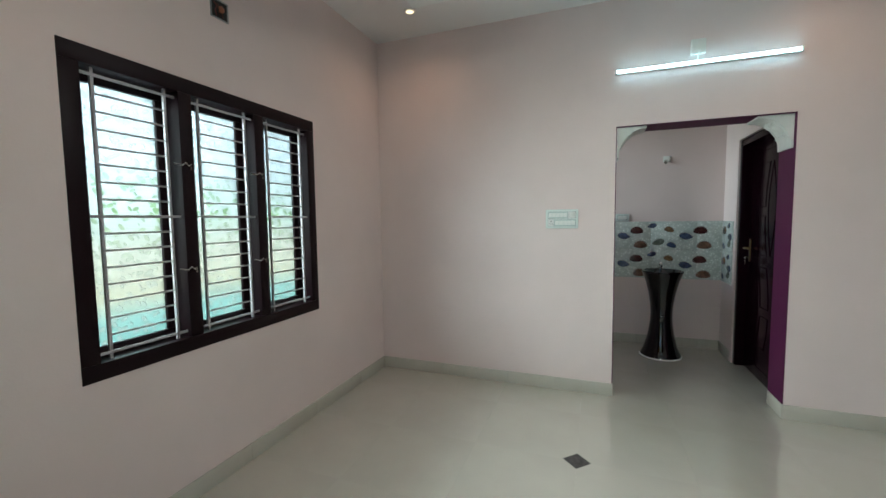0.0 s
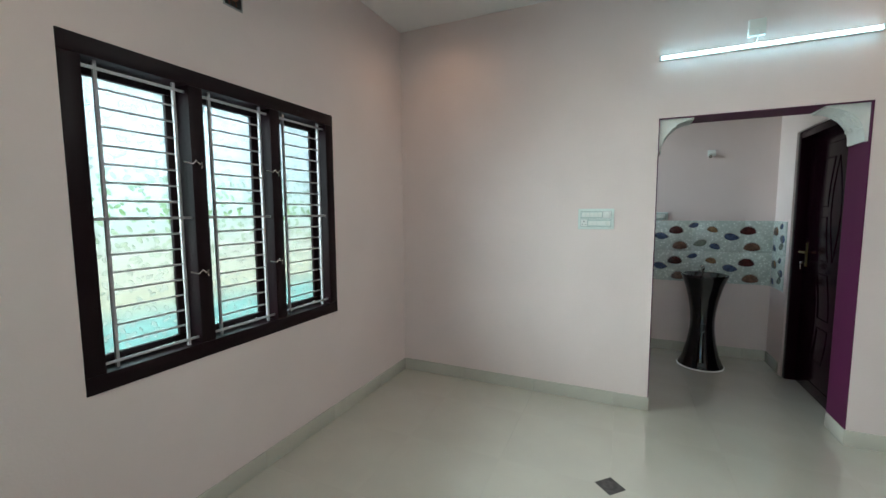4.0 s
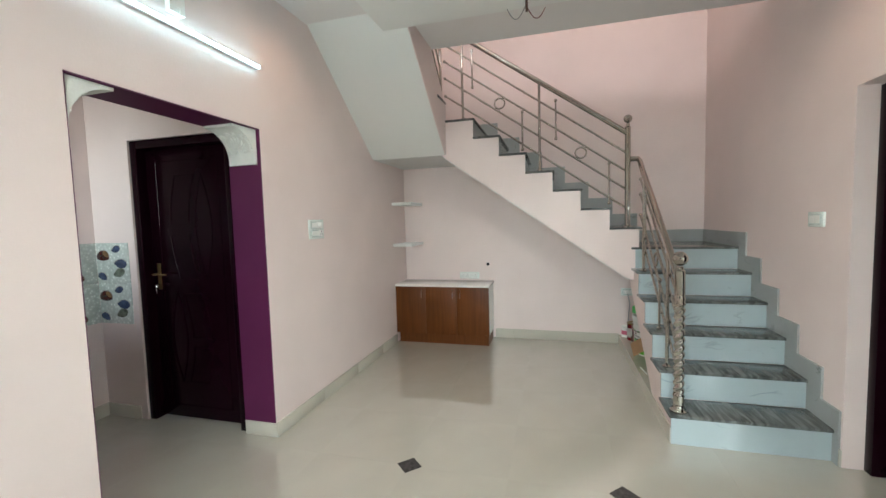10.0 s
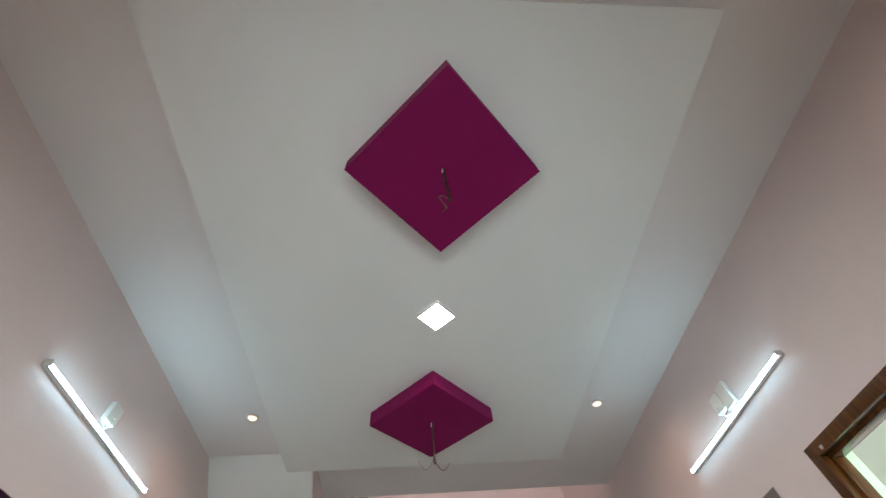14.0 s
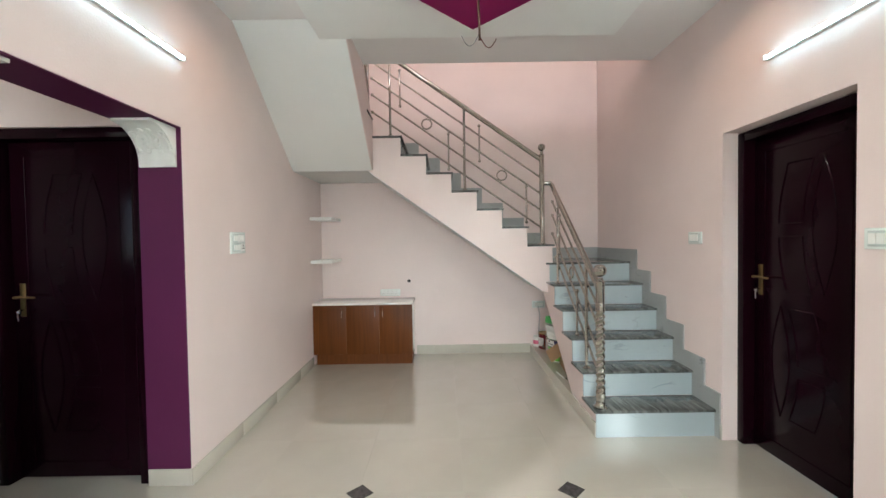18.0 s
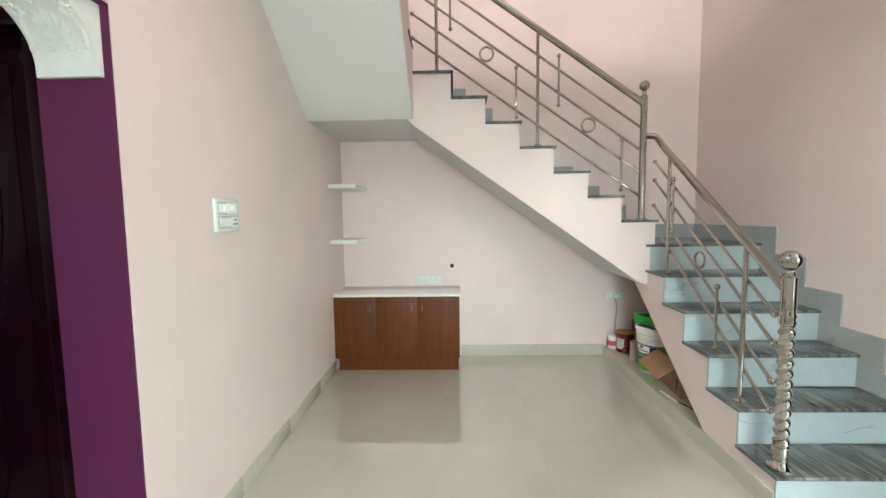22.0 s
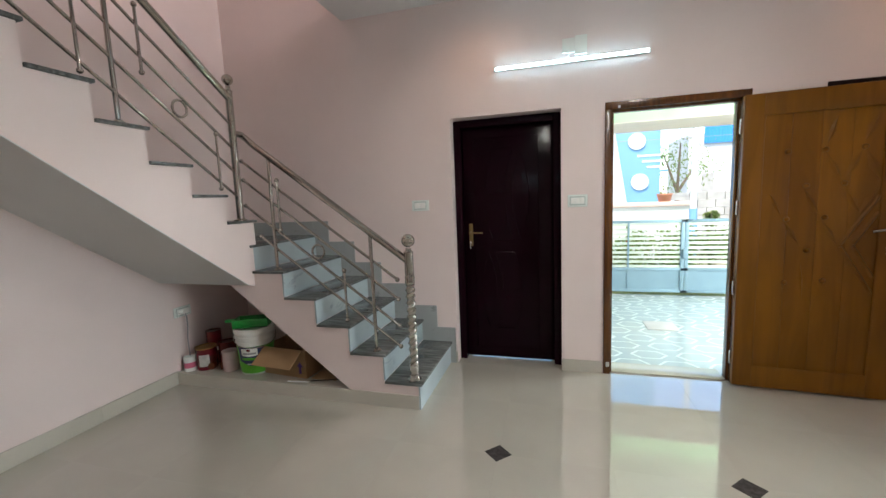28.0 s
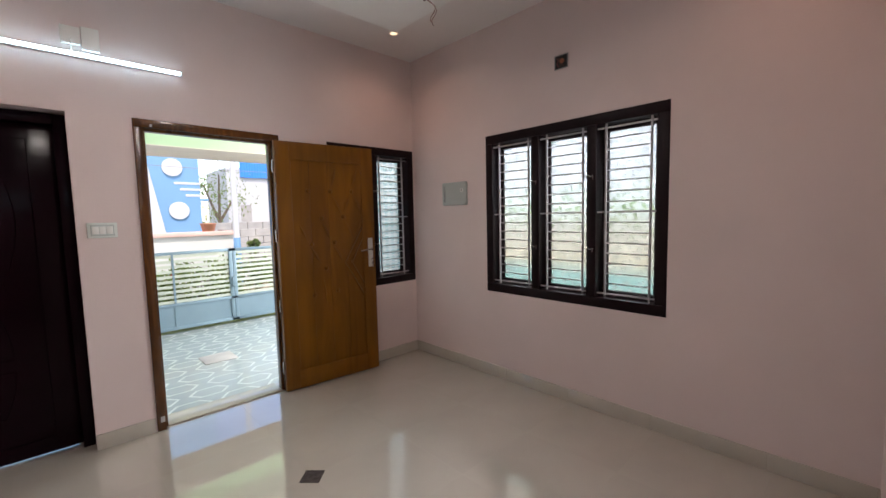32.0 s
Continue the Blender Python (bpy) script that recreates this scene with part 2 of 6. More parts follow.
RISER = veined("pale_blue_white_marble", (0.38, 0.445, 0.465), (0.235, 0.28, 0.295), 1.9, 0.16)
STAIR_SKIRT = veined("grey_marble_skirting", (0.335, 0.35, 0.345), (0.21, 0.22, 0.22), 2.3, 0.02)
SOFFIT = material("grey_white_soffit", (0.60, 0.60, 0.585), 0.6, vary=0.04, scale=1.5, grain=140, bump=0.05, spec=0.3)
PLASTER = material("white_plaster_corbel", (0.72, 0.73, 0.69), 0.6, vary=0.05, scale=12, grain=90, bump=0.1)
BLACK_GLAZE = material("black_glazed_ceramic", (0.004, 0.004, 0.005), 0.05, vary=0.1, bump=0.0, coat=0.6)
TUBE_GLOW = glow("cool_tube_light", (0.50, 0.82, 1.0), 1.75)
PANEL_GLOW = glow("white_panel_light", (1.0, 0.98, 0.95), 27.0)
WARM_GLOW = glow("warm_spot_light", (1.0, 0.72, 0.44), 0.22)


# ---------------------------------------------------------------- mesh helpers
def box(bm, x0, x1, y0, y1, z0, z1, bevel=0.0, m=None):
    r = bmesh.ops.create_cube(bm, size=1.0)
    mat = Matrix.Translation(((x0 + x1) / 2, (y0 + y1) / 2, (z0 + z1) / 2)) @ Matrix.Diagonal((abs(x1 - x0), abs(y1 - y0), abs(z1 - z0), 1))
    if m is not None:
        mat = m @ mat
    bmesh.ops.transform(bm, matrix=mat, verts=r["verts"])
    if bevel:
        es = list({e for v in r["verts"] for e in v.link_edges})
        bmesh.ops.bevel(bm, geom=es, offset=bevel, segments=2, affect="EDGES", profile=0.5)
    return bm


def boxes(*rows, bevel=0.0):
    bm = bmesh.new()
    for row in rows:
        box(bm, *row, bevel=bevel)
    return bm


def rod(bm, a, b, r, seg=12, r2=None):
    a, b = Vector(a), Vector(b)
    d = b - a
    res = bmesh.ops.create_cone(bm, cap_ends=True, segments=seg, radius1=r, radius2=r if r2 is None else r2, depth=d.length)
    bmesh.ops.transform(bm, matrix=Matrix.Translation((a + b) / 2) @ d.to_track_quat("Z", "Y").to_matrix().to_4x4(), verts=res["verts"])
    return bm


def ball(bm, c, r, u=16, v=10, squash=1.0):
    res = bmesh.ops.create_uvsphere(bm, u_segments=u, v_segments=v, radius=r)
    bmesh.ops.transform(bm, matrix=Matrix.Translation(c) @ Matrix.Diagonal((1, 1, squash, 1)), verts=res["verts"])
    return bm


def lathe(bm, profile, centre=(0, 0, 0), seg=28):
    rings = []
    cx, cy, cz = centre
    for r, z in profile:
        rings.append([bm.verts.new((cx + r * math.cos(2 * math.pi * i / seg), cy + r * math.sin(2 * math.pi * i / seg), cz + z)) for i in range(seg)])
    for a, b in zip(rings, rings[1:]):
        for i in range(seg):
            bm.faces.new((a[i], a[(i + 1) % seg], b[(i + 1) % seg], b[i]))
    for ring, flip in ((rings[0], True), (rings[-1], False)):
        bm.faces.new(ring[::-1] if flip else ring)
    return bm


def prism(bm, pts, axis, lo, hi):
    """An extruded outline: pts are the two other coordinates, in x, y, z order."""
    def at(p, w):
        q = list(p)
        q.insert("xyz".index(axis), w)
        return q
    a = [bm.verts.new(at(p, lo)) for p in pts]
    b = [bm.verts.new(at(p, hi)) for p in pts]
    n = len(pts)
    bm.faces.new(a)
    bm.faces.new(b[::-1])
    for i in range(n):
        bm.faces.new((a[i], b[i], b[(i + 1) % n], a[(i + 1) % n]))
    bmesh.ops.recalc_face_normals(bm, faces=bm.faces[:])
    return bm


def strip(bm, pts, r, seg=8, closed=False):
    """A round bar swept along points."""
    pts = [Vector(p) for p in pts]
    n = len(pts)
    rings = []
    for i, p in enumerate(pts):
        if closed:
            d = pts[(i + 1) % n] - pts[i - 1]
        else:
            d = pts[min(i + 1, n - 1)] - pts[max(i - 1, 0)]
        d.normalize()
        up = Vector((0, 0, 1)) if abs(d.z) < 0.95 else Vector((1, 0, 0))
        s = d.cross(up).normalized()
        u = s.cross(d)
        rings.append([bm.verts.new(p + r * (math.cos(2 * math.pi * k / seg) * s + math.sin(2 * math.pi * k / seg) * u)) for k in range(seg)])
    for i in range(n if closed else n - 1):
        a, b = rings[i], rings[(i + 1) % n]
        for k in range(seg):
            bm.faces.new((a[k], a[(k + 1) % seg], b[(k + 1) % seg], b[k]))
    if not closed:
        bm.faces.new(rings[0][::-1])
        bm.faces.new(rings[-1])
    bmesh.ops.recalc_face_normals(bm, faces=bm.faces[:])
    return bm


def mesh_of(name, bm, mat, smooth=None):
    me = bpy.data.meshes.new(name)
    bm.to_mesh(me)
    bm.free()
    me.materials.append(mat)
    if smooth:
        me.polygons.foreach_set("use_smooth", [True] * len(me.polygons))
        me.set_sharp_from_angle(angle=radians(smooth))
    return me


def part(name, bm, mat, parent=None, label="", smooth=40):
    ob = new(name, mesh_of(name, bm, mat, smooth))
    if parent is not None:
        ob.parent = parent
    if label:
        ob["label"] = label
    return ob


def base(name, x, y, z, label, category, group="", kind="", rz=0):
    e = new(name)
    e.empty_display_size = 0.1
    e.matrix_world = pose(x, y, z, 0, 0, rz)
    return tagged(e, label, category, group, kind)


def setting(name, bm, mat, label, category, smooth=40):
    return tagged(part(name, bm, mat, None, "", smooth), label, category, "", "structure")


def wall_rects(a0, a1, z0, z1, holes):
    """Rectangles that leave the holes (a0, a1, z0, z1) open."""
    cuts = sorted({a0, a1, *(h[0] for h in holes), *(h[1] for h in holes)})
    out = []
    for p, q in zip(cuts, cuts[1:]):
        hs = sorted([h for h in holes if h[0] <= p and h[1] >= q], key=lambda h: h[2])
        z = z0
        for h in hs:
            if h[2] > z:
                out.append((p, q, z, h[2]))
            z = h[3]
        if z < z1:
            out.append((p, q, z, z1))
    return out


# ---------------------------------------------------------------- walls, floor, ceilings
TOP = 5.7
WIN = (1.285, 2.755, 0.768, 2.122)
WIN2 = (-1.645, -0.671, 0.768, 2.122)
MAIN = (-0.245, 0.700, -0.12, 2.125)
DOOR2 = (1.018, 1.908, -0.15, 2.118)
ARCH = (0.385, 1.490, -0.15, 2.100)
THICK = 0.22

bm = bmesh.new()
for y0, y1, z0, z1 in wall_rects(YS - THICK, 3.96, -0.15, TOP, [WIN, (0.9, 3.2, 3.9, 5.3)]):
    box(bm, XW - THICK, XW, y0, y1, z0, z1)
setting("wall_west", bm, PINK, "pale pink painted plaster wall with a window", "wall")
bm = bmesh.new()
for x0, x1, z0, z1 in wall_rects(XW, XE + 0.2, -0.15, TOP, [WIN2, MAIN, DOOR2]):
    box(bm, x0, x1, YS - THICK, YS, z0, z1)
setting("wall_south", bm, PINK, "pale pink painted plaster wall with two doors and a window", "wall")
bm = bmesh.new()
for x0, x1, z0, z1 in wall_rects(XW, XE + 0.2, -0.15, TOP, [ARCH]):
    box(bm, x0, x1, YN, 3.96, z0, z1)
setting("wall_north", bm, PINK, "pale pink painted plaster wall with an arched opening", "wall")
setting("wall_east", boxes((XE, XE + 0.2, YS, YN, -0.15, TOP)), PINK, "pale pink painted plaster wall behind the stairs", "wall")
setting("roof", boxes((XW - THICK, XE + 0.2, YS - THICK, 3.96, TOP, TOP + 0.15)), WHITE_CEIL, "white roof slab over the stairwell", "roof")

# the ceiling slab stops at the stairwell
bm = boxes((XW, 2.085, YS, YN, ZC, ZC + 0.13), (2.085, 2.85, YS, 2.913, ZC, ZC + 0.13))
setting("ceiling", bm, CEIL_EDGE, "white painted ceiling open to the stairwell", "ceiling")
setting("ceiling_panel", boxes((-1.015, 2.21, 0.89, 3.11, 2.945, ZC - 0.001)), WHITE_CEIL, "white dropped ceiling panel", "ceiling")

# wash area behind the arch
WBX, WBY = 1.492, 5.27
bm = bmesh.new()
for y0, y1, z0, z1 in wall_rects(3.96, WBY + 0.12, -0.15, ZC, [(3.96, 4.87, -0.15, 2.115)]):
    box(bm, WBX, WBX + 0.2, y0, y1, z0, z1)
setting("wall_wash_east", bm, PINK, "pale pink wall with a dark door beside the wash basin", "wall")
setting("wall_wash_north", boxes((-0.5, WBX, WBY, WBY + 0.12, -0.15, ZC)), PINK, "pale pink wall above a pebble tile band", "wall")
# The opening in this unseen wall is invented for the fill lamp.
setting("wall_wash_west", boxes(*[(-0.62, -0.5, y0, y1, z0, z1) for y0, y1, z0, z1 in wall_rects(3.96, WBY + 0.12, -0.15, ZC, [(4.3, 5.0, 1.5, 2.4)])]), PINK, "plain pale pink wall", "wall")
# Unseen walls, added so that no daylight leaks round the dark door.
setting("added_wall_behind_door", boxes((1.85, 1.97, 3.96, WBY + 0.12, -0.15, ZC), (1.692, 1.85, 3.96, 3.962, -0.15, ZC), (1.692, 1.85, 4.9, 5.0, -0.15, ZC), (1.692, 1.85, 3.962, 4.9, ZC - 0.1, ZC), (1.692, 1.85, 3.962, 4.9, -0.15, -0.006)), PINK, "unseen plain wall added behind the dark door to keep out daylight", "wall")
setting("ceiling_wash", boxes((-0.62, WBX + 0.2, 3.96, WBY + 0.12, ZC, ZC + 0.13)), WHITE_CEIL, "white ceiling of the wash area", "ceiling")

# purple lining of the arch
lining = base("arch_lining", 0, 0, 0, "deep purple painted lining of the arched opening", "trim", "", "structure")
for row in ((ARCH[0], ARCH[1], YN + 0.003, 3.958, 2.094, 2.0995), (1.484, 1.4895, YN + 0.003, 3.962, 0.1, 2.094), (0.3855, 0.391, YN + 0.003, 3.958, 0.1, 2.094)):
    part("lining_face", boxes(row), PURPLE, lining)

# floor: joint bed and tiles
floor = setting("floor", boxes((XW, XE, YS, YN, -0.15, -0.004), (-0.5, WBX + 0.2, YN, WBY, -0.15, -0.0045), (-0.245, 0.70, YS - THICK, YS, -0.15, -0.005), (1.018, 1.908, YS - THICK, YS, -0.15, -0.005)), GROUT, "polished cream tile floor with dark diamond insets", "floor")


def corbel(x, sgn):
    """Moulded plaster bracket that rounds an upper corner of the arch."""
    bm = bmesh.new()
    w, h = 0.205, 0.225
    pts = [(0, 0), (w, 0), (w, -0.014)]
    for i in range(1, 13):
        a = math.pi / 2 * i / 12
        pts.append((0.016 + (w - 0.016) * (1 - math.sin(a)), -0.014 - (h - 0.034) * (1 - math.cos(a))))
    pts += [(0.016, -h), (0, -h)]
    prism(bm, [(x + sgn * p, 2.094 + q) for p, q in pts], "y", YN + 0.028, 3.945)
    ob = part("arch_corbel", bm, PLASTER)
    tagged(ob, "white moulded plaster corbel in the arch corner", "corbel", "corbels of the arch")
    # raised leaf, stems, blossoms and scrolls on the curved face
    ym, half = (YN + 0.028 + 3.945) / 2, (3.945 - YN - 0.028) / 2

    def face(u, f, lift=0.0):
        a = math.pi / 2 * f
        nx, nz = (h - 0.034) * math.sin(a), -(w - 0.016) * math.cos(a)
        n = math.hypot(nx, nz)
        return Vector((x + sgn * (0.016 + (w - 0.016) * (1 - math.sin(a)) + lift * nx / n), ym + half * u, 2.08 - (h - 0.034) * (1 - math.cos(a)) + lift * nz / n))

    def lobe(bm, p, q, wide, high, bend=0.0):
        """A swelling petal from p to q, its edges sunk in the face."""
        rows = []
        du, df = (q[0] - p[0]) * half, (q[1] - p[1]) * 0.31
        n = math.hypot(du, df)
        for k in range(9):
            g = k / 8
            swell = math.sin(math.pi * min(1.0, 0.06 + 0.94 * g ** 0.8)) ** 0.7 + 0.02
            side = bend * math.sin(math.pi * g)
            row = []
            for c in range(7):
                b = math.pi * c / 6
                o = wide * swell * math.cos(b) + side
                crease = 1.0 - 0.3 * (c == 3)
                row.append(bm.verts.new(face(p[0] + (du * g - df / n * o) / half, p[1] + (df * g + du / n * o) / 0.31, -0.001 + high * swell * math.sin(b) * crease * (0.55 + 0.45 * g))))
            rows.append(row)
        for a, b in zip(rows, rows[1:]):
            for c in range(6):
                bm.faces.new((a[c], a[c + 1], b[c + 1], b[c]))
        bmesh.ops.recalc_face_normals(bm, faces=bm.faces[:])

    bm = bmesh.new()
    for u, f, wide in ((0.0, 0.40, 0.017), (-0.28, 0.42, 0.014), (0.28, 0.42, 0.014), (-0.46, 0.50, 0.016), (0.46, 0.50, 0.016), (-0.54, 0.61, 0.015), (0.54, 0.61, 0.015)):
        lobe(bm, (u * 0.15, 0.72), (u, f), wide, 0.019, -0.006 * u)
    part("leaf_relief", bm, PLASTER, ob, "raised acanthus leaf", 60)
    for m in (-1, 1):
        bm = bmesh.new()
        strip(bm, [face(m * 0.84, 0.80), face(m * 0.80, 0.72), face(m * 0.86, 0.62), face(m * 0.80, 0.50)], 0.008, 8)
        for u, f in ((0.62, 0.80), (0.98, 0.82)):
            lobe(bm, (m * 0.84, 0.74), (m * u, f), 0.010, 0.013)
        part("stem_relief", bm, PLASTER, ob, "raised stem")
        bm = bmesh.new()
        for k in range(7):
            b = 2 * math.pi * k / 7
            lobe(bm, (m * 0.74 + 0.05 * math.cos(b), 0.42 + 0.02 * math.sin(b)), (m * 0.74 + 0.26 * math.cos(b), 0.42 + 0.085 * math.sin(b)), 0.0075, 0.014)
        part("blossom_relief", bm, PLASTER, ob, "raised blossom", 60)
        bm = bmesh.new()
        strip(bm, [face(m * (0.08 + 0.24 * k / 8), 0.355 - 0.045 * math.sin(math.pi * k / 8)) for k in range(9)], 0.0085, 8)
        part("scroll_relief", bm, PLASTER, ob, "raised scroll")
        bm = bmesh.new()
        strip(bm, [face(m * (0.30 + 0.13 * (1 - k / 14) * math.cos(k * 0.6)), 0.765 + 0.035 * (1 - k / 14) * math.sin(k * 0.6)) for k in range(13)], 0.0075, 8)
        part("volute_relief", bm, PLASTER, ob, "raised volute")
    return ob


corbel(0.391, 1)
corbel(1.484, -1)

# baseboards
H = 0.1
skirt_rnd = random.Random(8)
for name, row in (("baseboard_west", (XW, XW + 0.01, YS, YN, 0, H)), ("baseboard_north_a", (XW + 0.01, ARCH[0] + 0.008, YN - 0.01, YN, 0, H)),
                  ("baseboard_north_b", (ARCH[1] - 0.008, 3.72, YN - 0.01, YN, 0, H)), ("baseboard_jamb_a", (ARCH[0], ARCH[0] + 0.01, YN, 3.96, 0, H)), ("baseboard_jamb_b", (ARCH[1] - 0.01, ARCH[1], YN, 3.96, 0, H)),
                  ("baseboard_east", (XE - 0.01, XE, 1.13, 2.55, 0, H + 0.012)), ("baseboard_south_a", (XW + 0.01, MAIN[0] - 0.005, YS, YS + 0.01, 0, H)),
                  ("baseboard_south_b", (MAIN[1] + 0.005, DOOR2[0], YS, YS + 0.01, 0, H)), ("baseboard_south_c", (DOOR2[1], 1.922, YS, YS + 0.01, 0, H)),
                  ("baseboard_wash_a", (-0.5, WBX, WBY - 0.01, WBY, 0, H)), ("baseboard_wash_b", (WBX - 0.01, WBX, 4.93, WBY - 0.01, 0, H))):
    bb = base(name, 0, 0, 0, "cream tile skirting along the wall", "baseboard", "", "structure")
    along = 0 if row[1] - row[0] > row[3] - row[2] else 1
    lo, hi = row[2 * along], row[2 * along + 1]
    at = lo
    while at < hi - 0.01:
        end = min(at + 0.6, hi)
        cut = list(row)
        cut[2 * along], cut[2 * along + 1] = at + 0.0004, end - 0.0004
        off = skirt_rnd.uniform(-0.0012, 0.0012)
        part("skirting_tile", boxes(cut[:5] + [cut[5] + off], bevel=0.0015), SKIRT_TILE, bb)
        at = end


# ---------------------------------------------------------------- stairs
X0, GO, RISE = 1.985, 0.2585, 0.195
YO = 1.13                      # open side of the first flight
LAND = 6 * RISE
XS = 3.265                     # open side of the second flight
staircase = base("staircase", 3.0, 0.8, 0, "marble staircase with grey granite treads and pink painted sides", "staircase")


def slab(name, bm, mat, label=""):
    ob = part(name, bm, mat, staircase, label)
    ob.matrix_parent_inverse = staircase.matrix_world.inverted()
    return ob


bm = bmesh.new()
pts = [(X0, 0.0)]
for i in range(6):
    pts += [(X0 + i * GO, (i + 1) * RISE - 0.02), (X0 + (i + 1) * GO, (i + 1) * RISE - 0.02)]
pts[-1] = (XE, LAND - 0.02)
pts += [(XE, 0.865), (3.505, 0.865), (2.52, 0.1), (2.52, 0.0)]
prism(bm, pts, "y", YS, YO)
slab("first_flight_body", bm, PINK, "pink painted concrete flight")
bm = boxes((2.52, XE, YS, YO, 0.0, 0.098))
slab("niche_floor", bm, SKIRT_TILE, "raised cream tiled floor under the stairs")
slab("kerb", boxes((X0, XE - 0.01, YO, YO + 0.01, 0, 0.1)), SKIRT_TILE, "cream tile kerb along the stair base")
for i in range(6):
    x = X0 + i * GO
    slab("riser", boxes((x - 0.012, x, YS + 0.004, YO + 0.004, i * RISE + (0.001 if i else 0.0), (i + 1) * RISE - 0.02)), RISER)
    back = XE if i == 5 else x + GO - 0.012
    slab("tread", boxes((x - 0.03, back, YS + 0.004, YO + 0.02, (i + 1) * RISE - 0.0195, (i + 1) * RISE), bevel=0.004), TREAD)
# second flight
Y0, GO2, RISE2 = 1.095, 0.2565, 0.1879
SOFF = 2.14
Z2 = LAND + 0.0
bm = bmesh.new()


def flight(fore):
    """Side outline of the second flight; fore brings the step fronts forward."""
    pts = [(1.13, 0.865), (1.115, 0.9), (1.115, Z2 - 0.02), (Y0 - fore, Z2 - 0.02)]
    for i in range(7):
        pts += [(Y0 - fore + i * GO2, Z2 + (i + 1) * RISE2 - 0.02), (Y0 - fore + (i + 1) * GO2, Z2 + (i + 1) * RISE2 - 0.02)]
    pts[-1] = (YN, Z2 + 7 * RISE2 - 0.02)
    return pts + [(YN, SOFF), (2.95, SOFF), (2.913, 2.10), (1.19, 0.88)]


prism(bm, flight(0.0), "x", XS + 0.012, XE)
slab("second_flight_body", bm, PINK, "pink painted concrete flight")
slab("second_flight_side", prism(bmesh.new(), flight(0.012), "x", XS, XS + 0.0119), PINK, "pink painted side of the flight")
for i in range(7):
    y = Y0 + i * GO2
    slab("riser", boxes((XS + 0.0125, XE, y - 0.012, y - 0.0002, Z2 + i * RISE2, Z2 + (i + 1) * RISE2 - 0.02)), STAIR_SKIRT)
    back = y + GO2 - 0.012 if i < 6 else 2.905
    slab("tread", boxes((XS - 0.02, XE, y - 0.03, back, Z2 + (i + 1) * RISE2 - 0.0195, Z2 + (i + 1) * RISE2), bevel=0.004), TREAD)
    slab("stair_skirting", boxes((XE - 0.012, XE, y, y + GO2, Z2 + (i + 1) * RISE2, Z2 + (i + 1) * RISE2 + 0.13)), STAIR_SKIRT)
    slab("stair_skirting", boxes((XE - 0.012, XE, y - 0.15, y - 0.0004, Z2 + i * RISE2 + 0.1304, Z2 + (i + 1) * RISE2 + 0.13)), STAIR_SKIRT)
# Thin grey-white sheet under the second flight, greyer than its pink sides.
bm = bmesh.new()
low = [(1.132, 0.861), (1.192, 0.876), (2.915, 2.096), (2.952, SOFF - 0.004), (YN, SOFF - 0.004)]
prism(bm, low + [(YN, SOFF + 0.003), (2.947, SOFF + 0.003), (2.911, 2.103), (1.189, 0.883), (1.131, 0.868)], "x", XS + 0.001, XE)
slab("soffit", bm, SOFFIT, "grey-white underside")
# upper landing and third flight, seen from below
LZ = Z2 + 7 * RISE2
bm = bmesh.new()
prism(bm, [(3.222, SOFF), (3.264, SOFF), (3.264, LZ + 0.16), (2.085, LZ + 1.21), (1.9, LZ + 1.21), (1.9, ZC + 0.13), (2.085, ZC + 0.13), (2.085, ZC + 0.02)], "y", 2.913, YN)
slab("third_flight_body", bm, WHITE_CEIL, "white painted sloping underside of the upper flight")
bm = bmesh.new()
prism(bm, [(3.225, SOFF + 0.002), (3.29, SOFF + 0.002), (3.29, LZ + 0.16), (2.087, LZ + 1.13), (2.087, ZC + 0.022)], "y", 2.906, 2.912)
slab("third_flight_side", bm, PINK, "pink painted side of the upper flight")
slab("tread", boxes((2.99, 3.285, 2.897, YN, LZ + 0.1655, LZ + 0.1855), bevel=0.004), TREAD)
# stepped wall skirting
for i in range(6):
    x = X0 + i * GO
    slab("stair_skirting", boxes((x + 0.001, x + GO if i < 5 else XE - 0.012, YS, YS + 0.012, (i + 1) * RISE, (i + 1) * RISE + 0.127)), STAIR_SKIRT)
    slab("stair_skirting", boxes((x - (0.155 if i else 0.062), x, YS, YS + 0.012, i * RISE + 0.1275 if i else 0.0, (i + 1) * RISE + 0.127)), STAIR_SKIRT)
slab("stair_skirting", boxes((XE - 0.012, XE, YS, Y0 + 0.01, LAND, LAND + 0.13)), STAIR_SKIRT)


# ---------------------------------------------------------------- railing
railing = base("stair_railing", 2.03, 1.08, RISE, "polished stainless steel stair railing with ball newels", "railing")


def bar(name, bm, label="", parent=None, mat=None):
    ob = part(name, bm, mat or STEEL, parent or railing, label, 50)
    ob.matrix_parent_inverse = (parent or railing).matrix_world.inverted() if parent is None else Matrix()
    return ob


RY, RX = 1.08, 3.29


def tips(owner, *rows):
    """Small steel balls on the ends of a bar."""
    for c, r in rows:
        bm = bmesh.new()
        ball(bm, c, r, 14, 8)
        bar("ball_tip", bm, "", owner)


S1, S2 = 0.733, 0.702


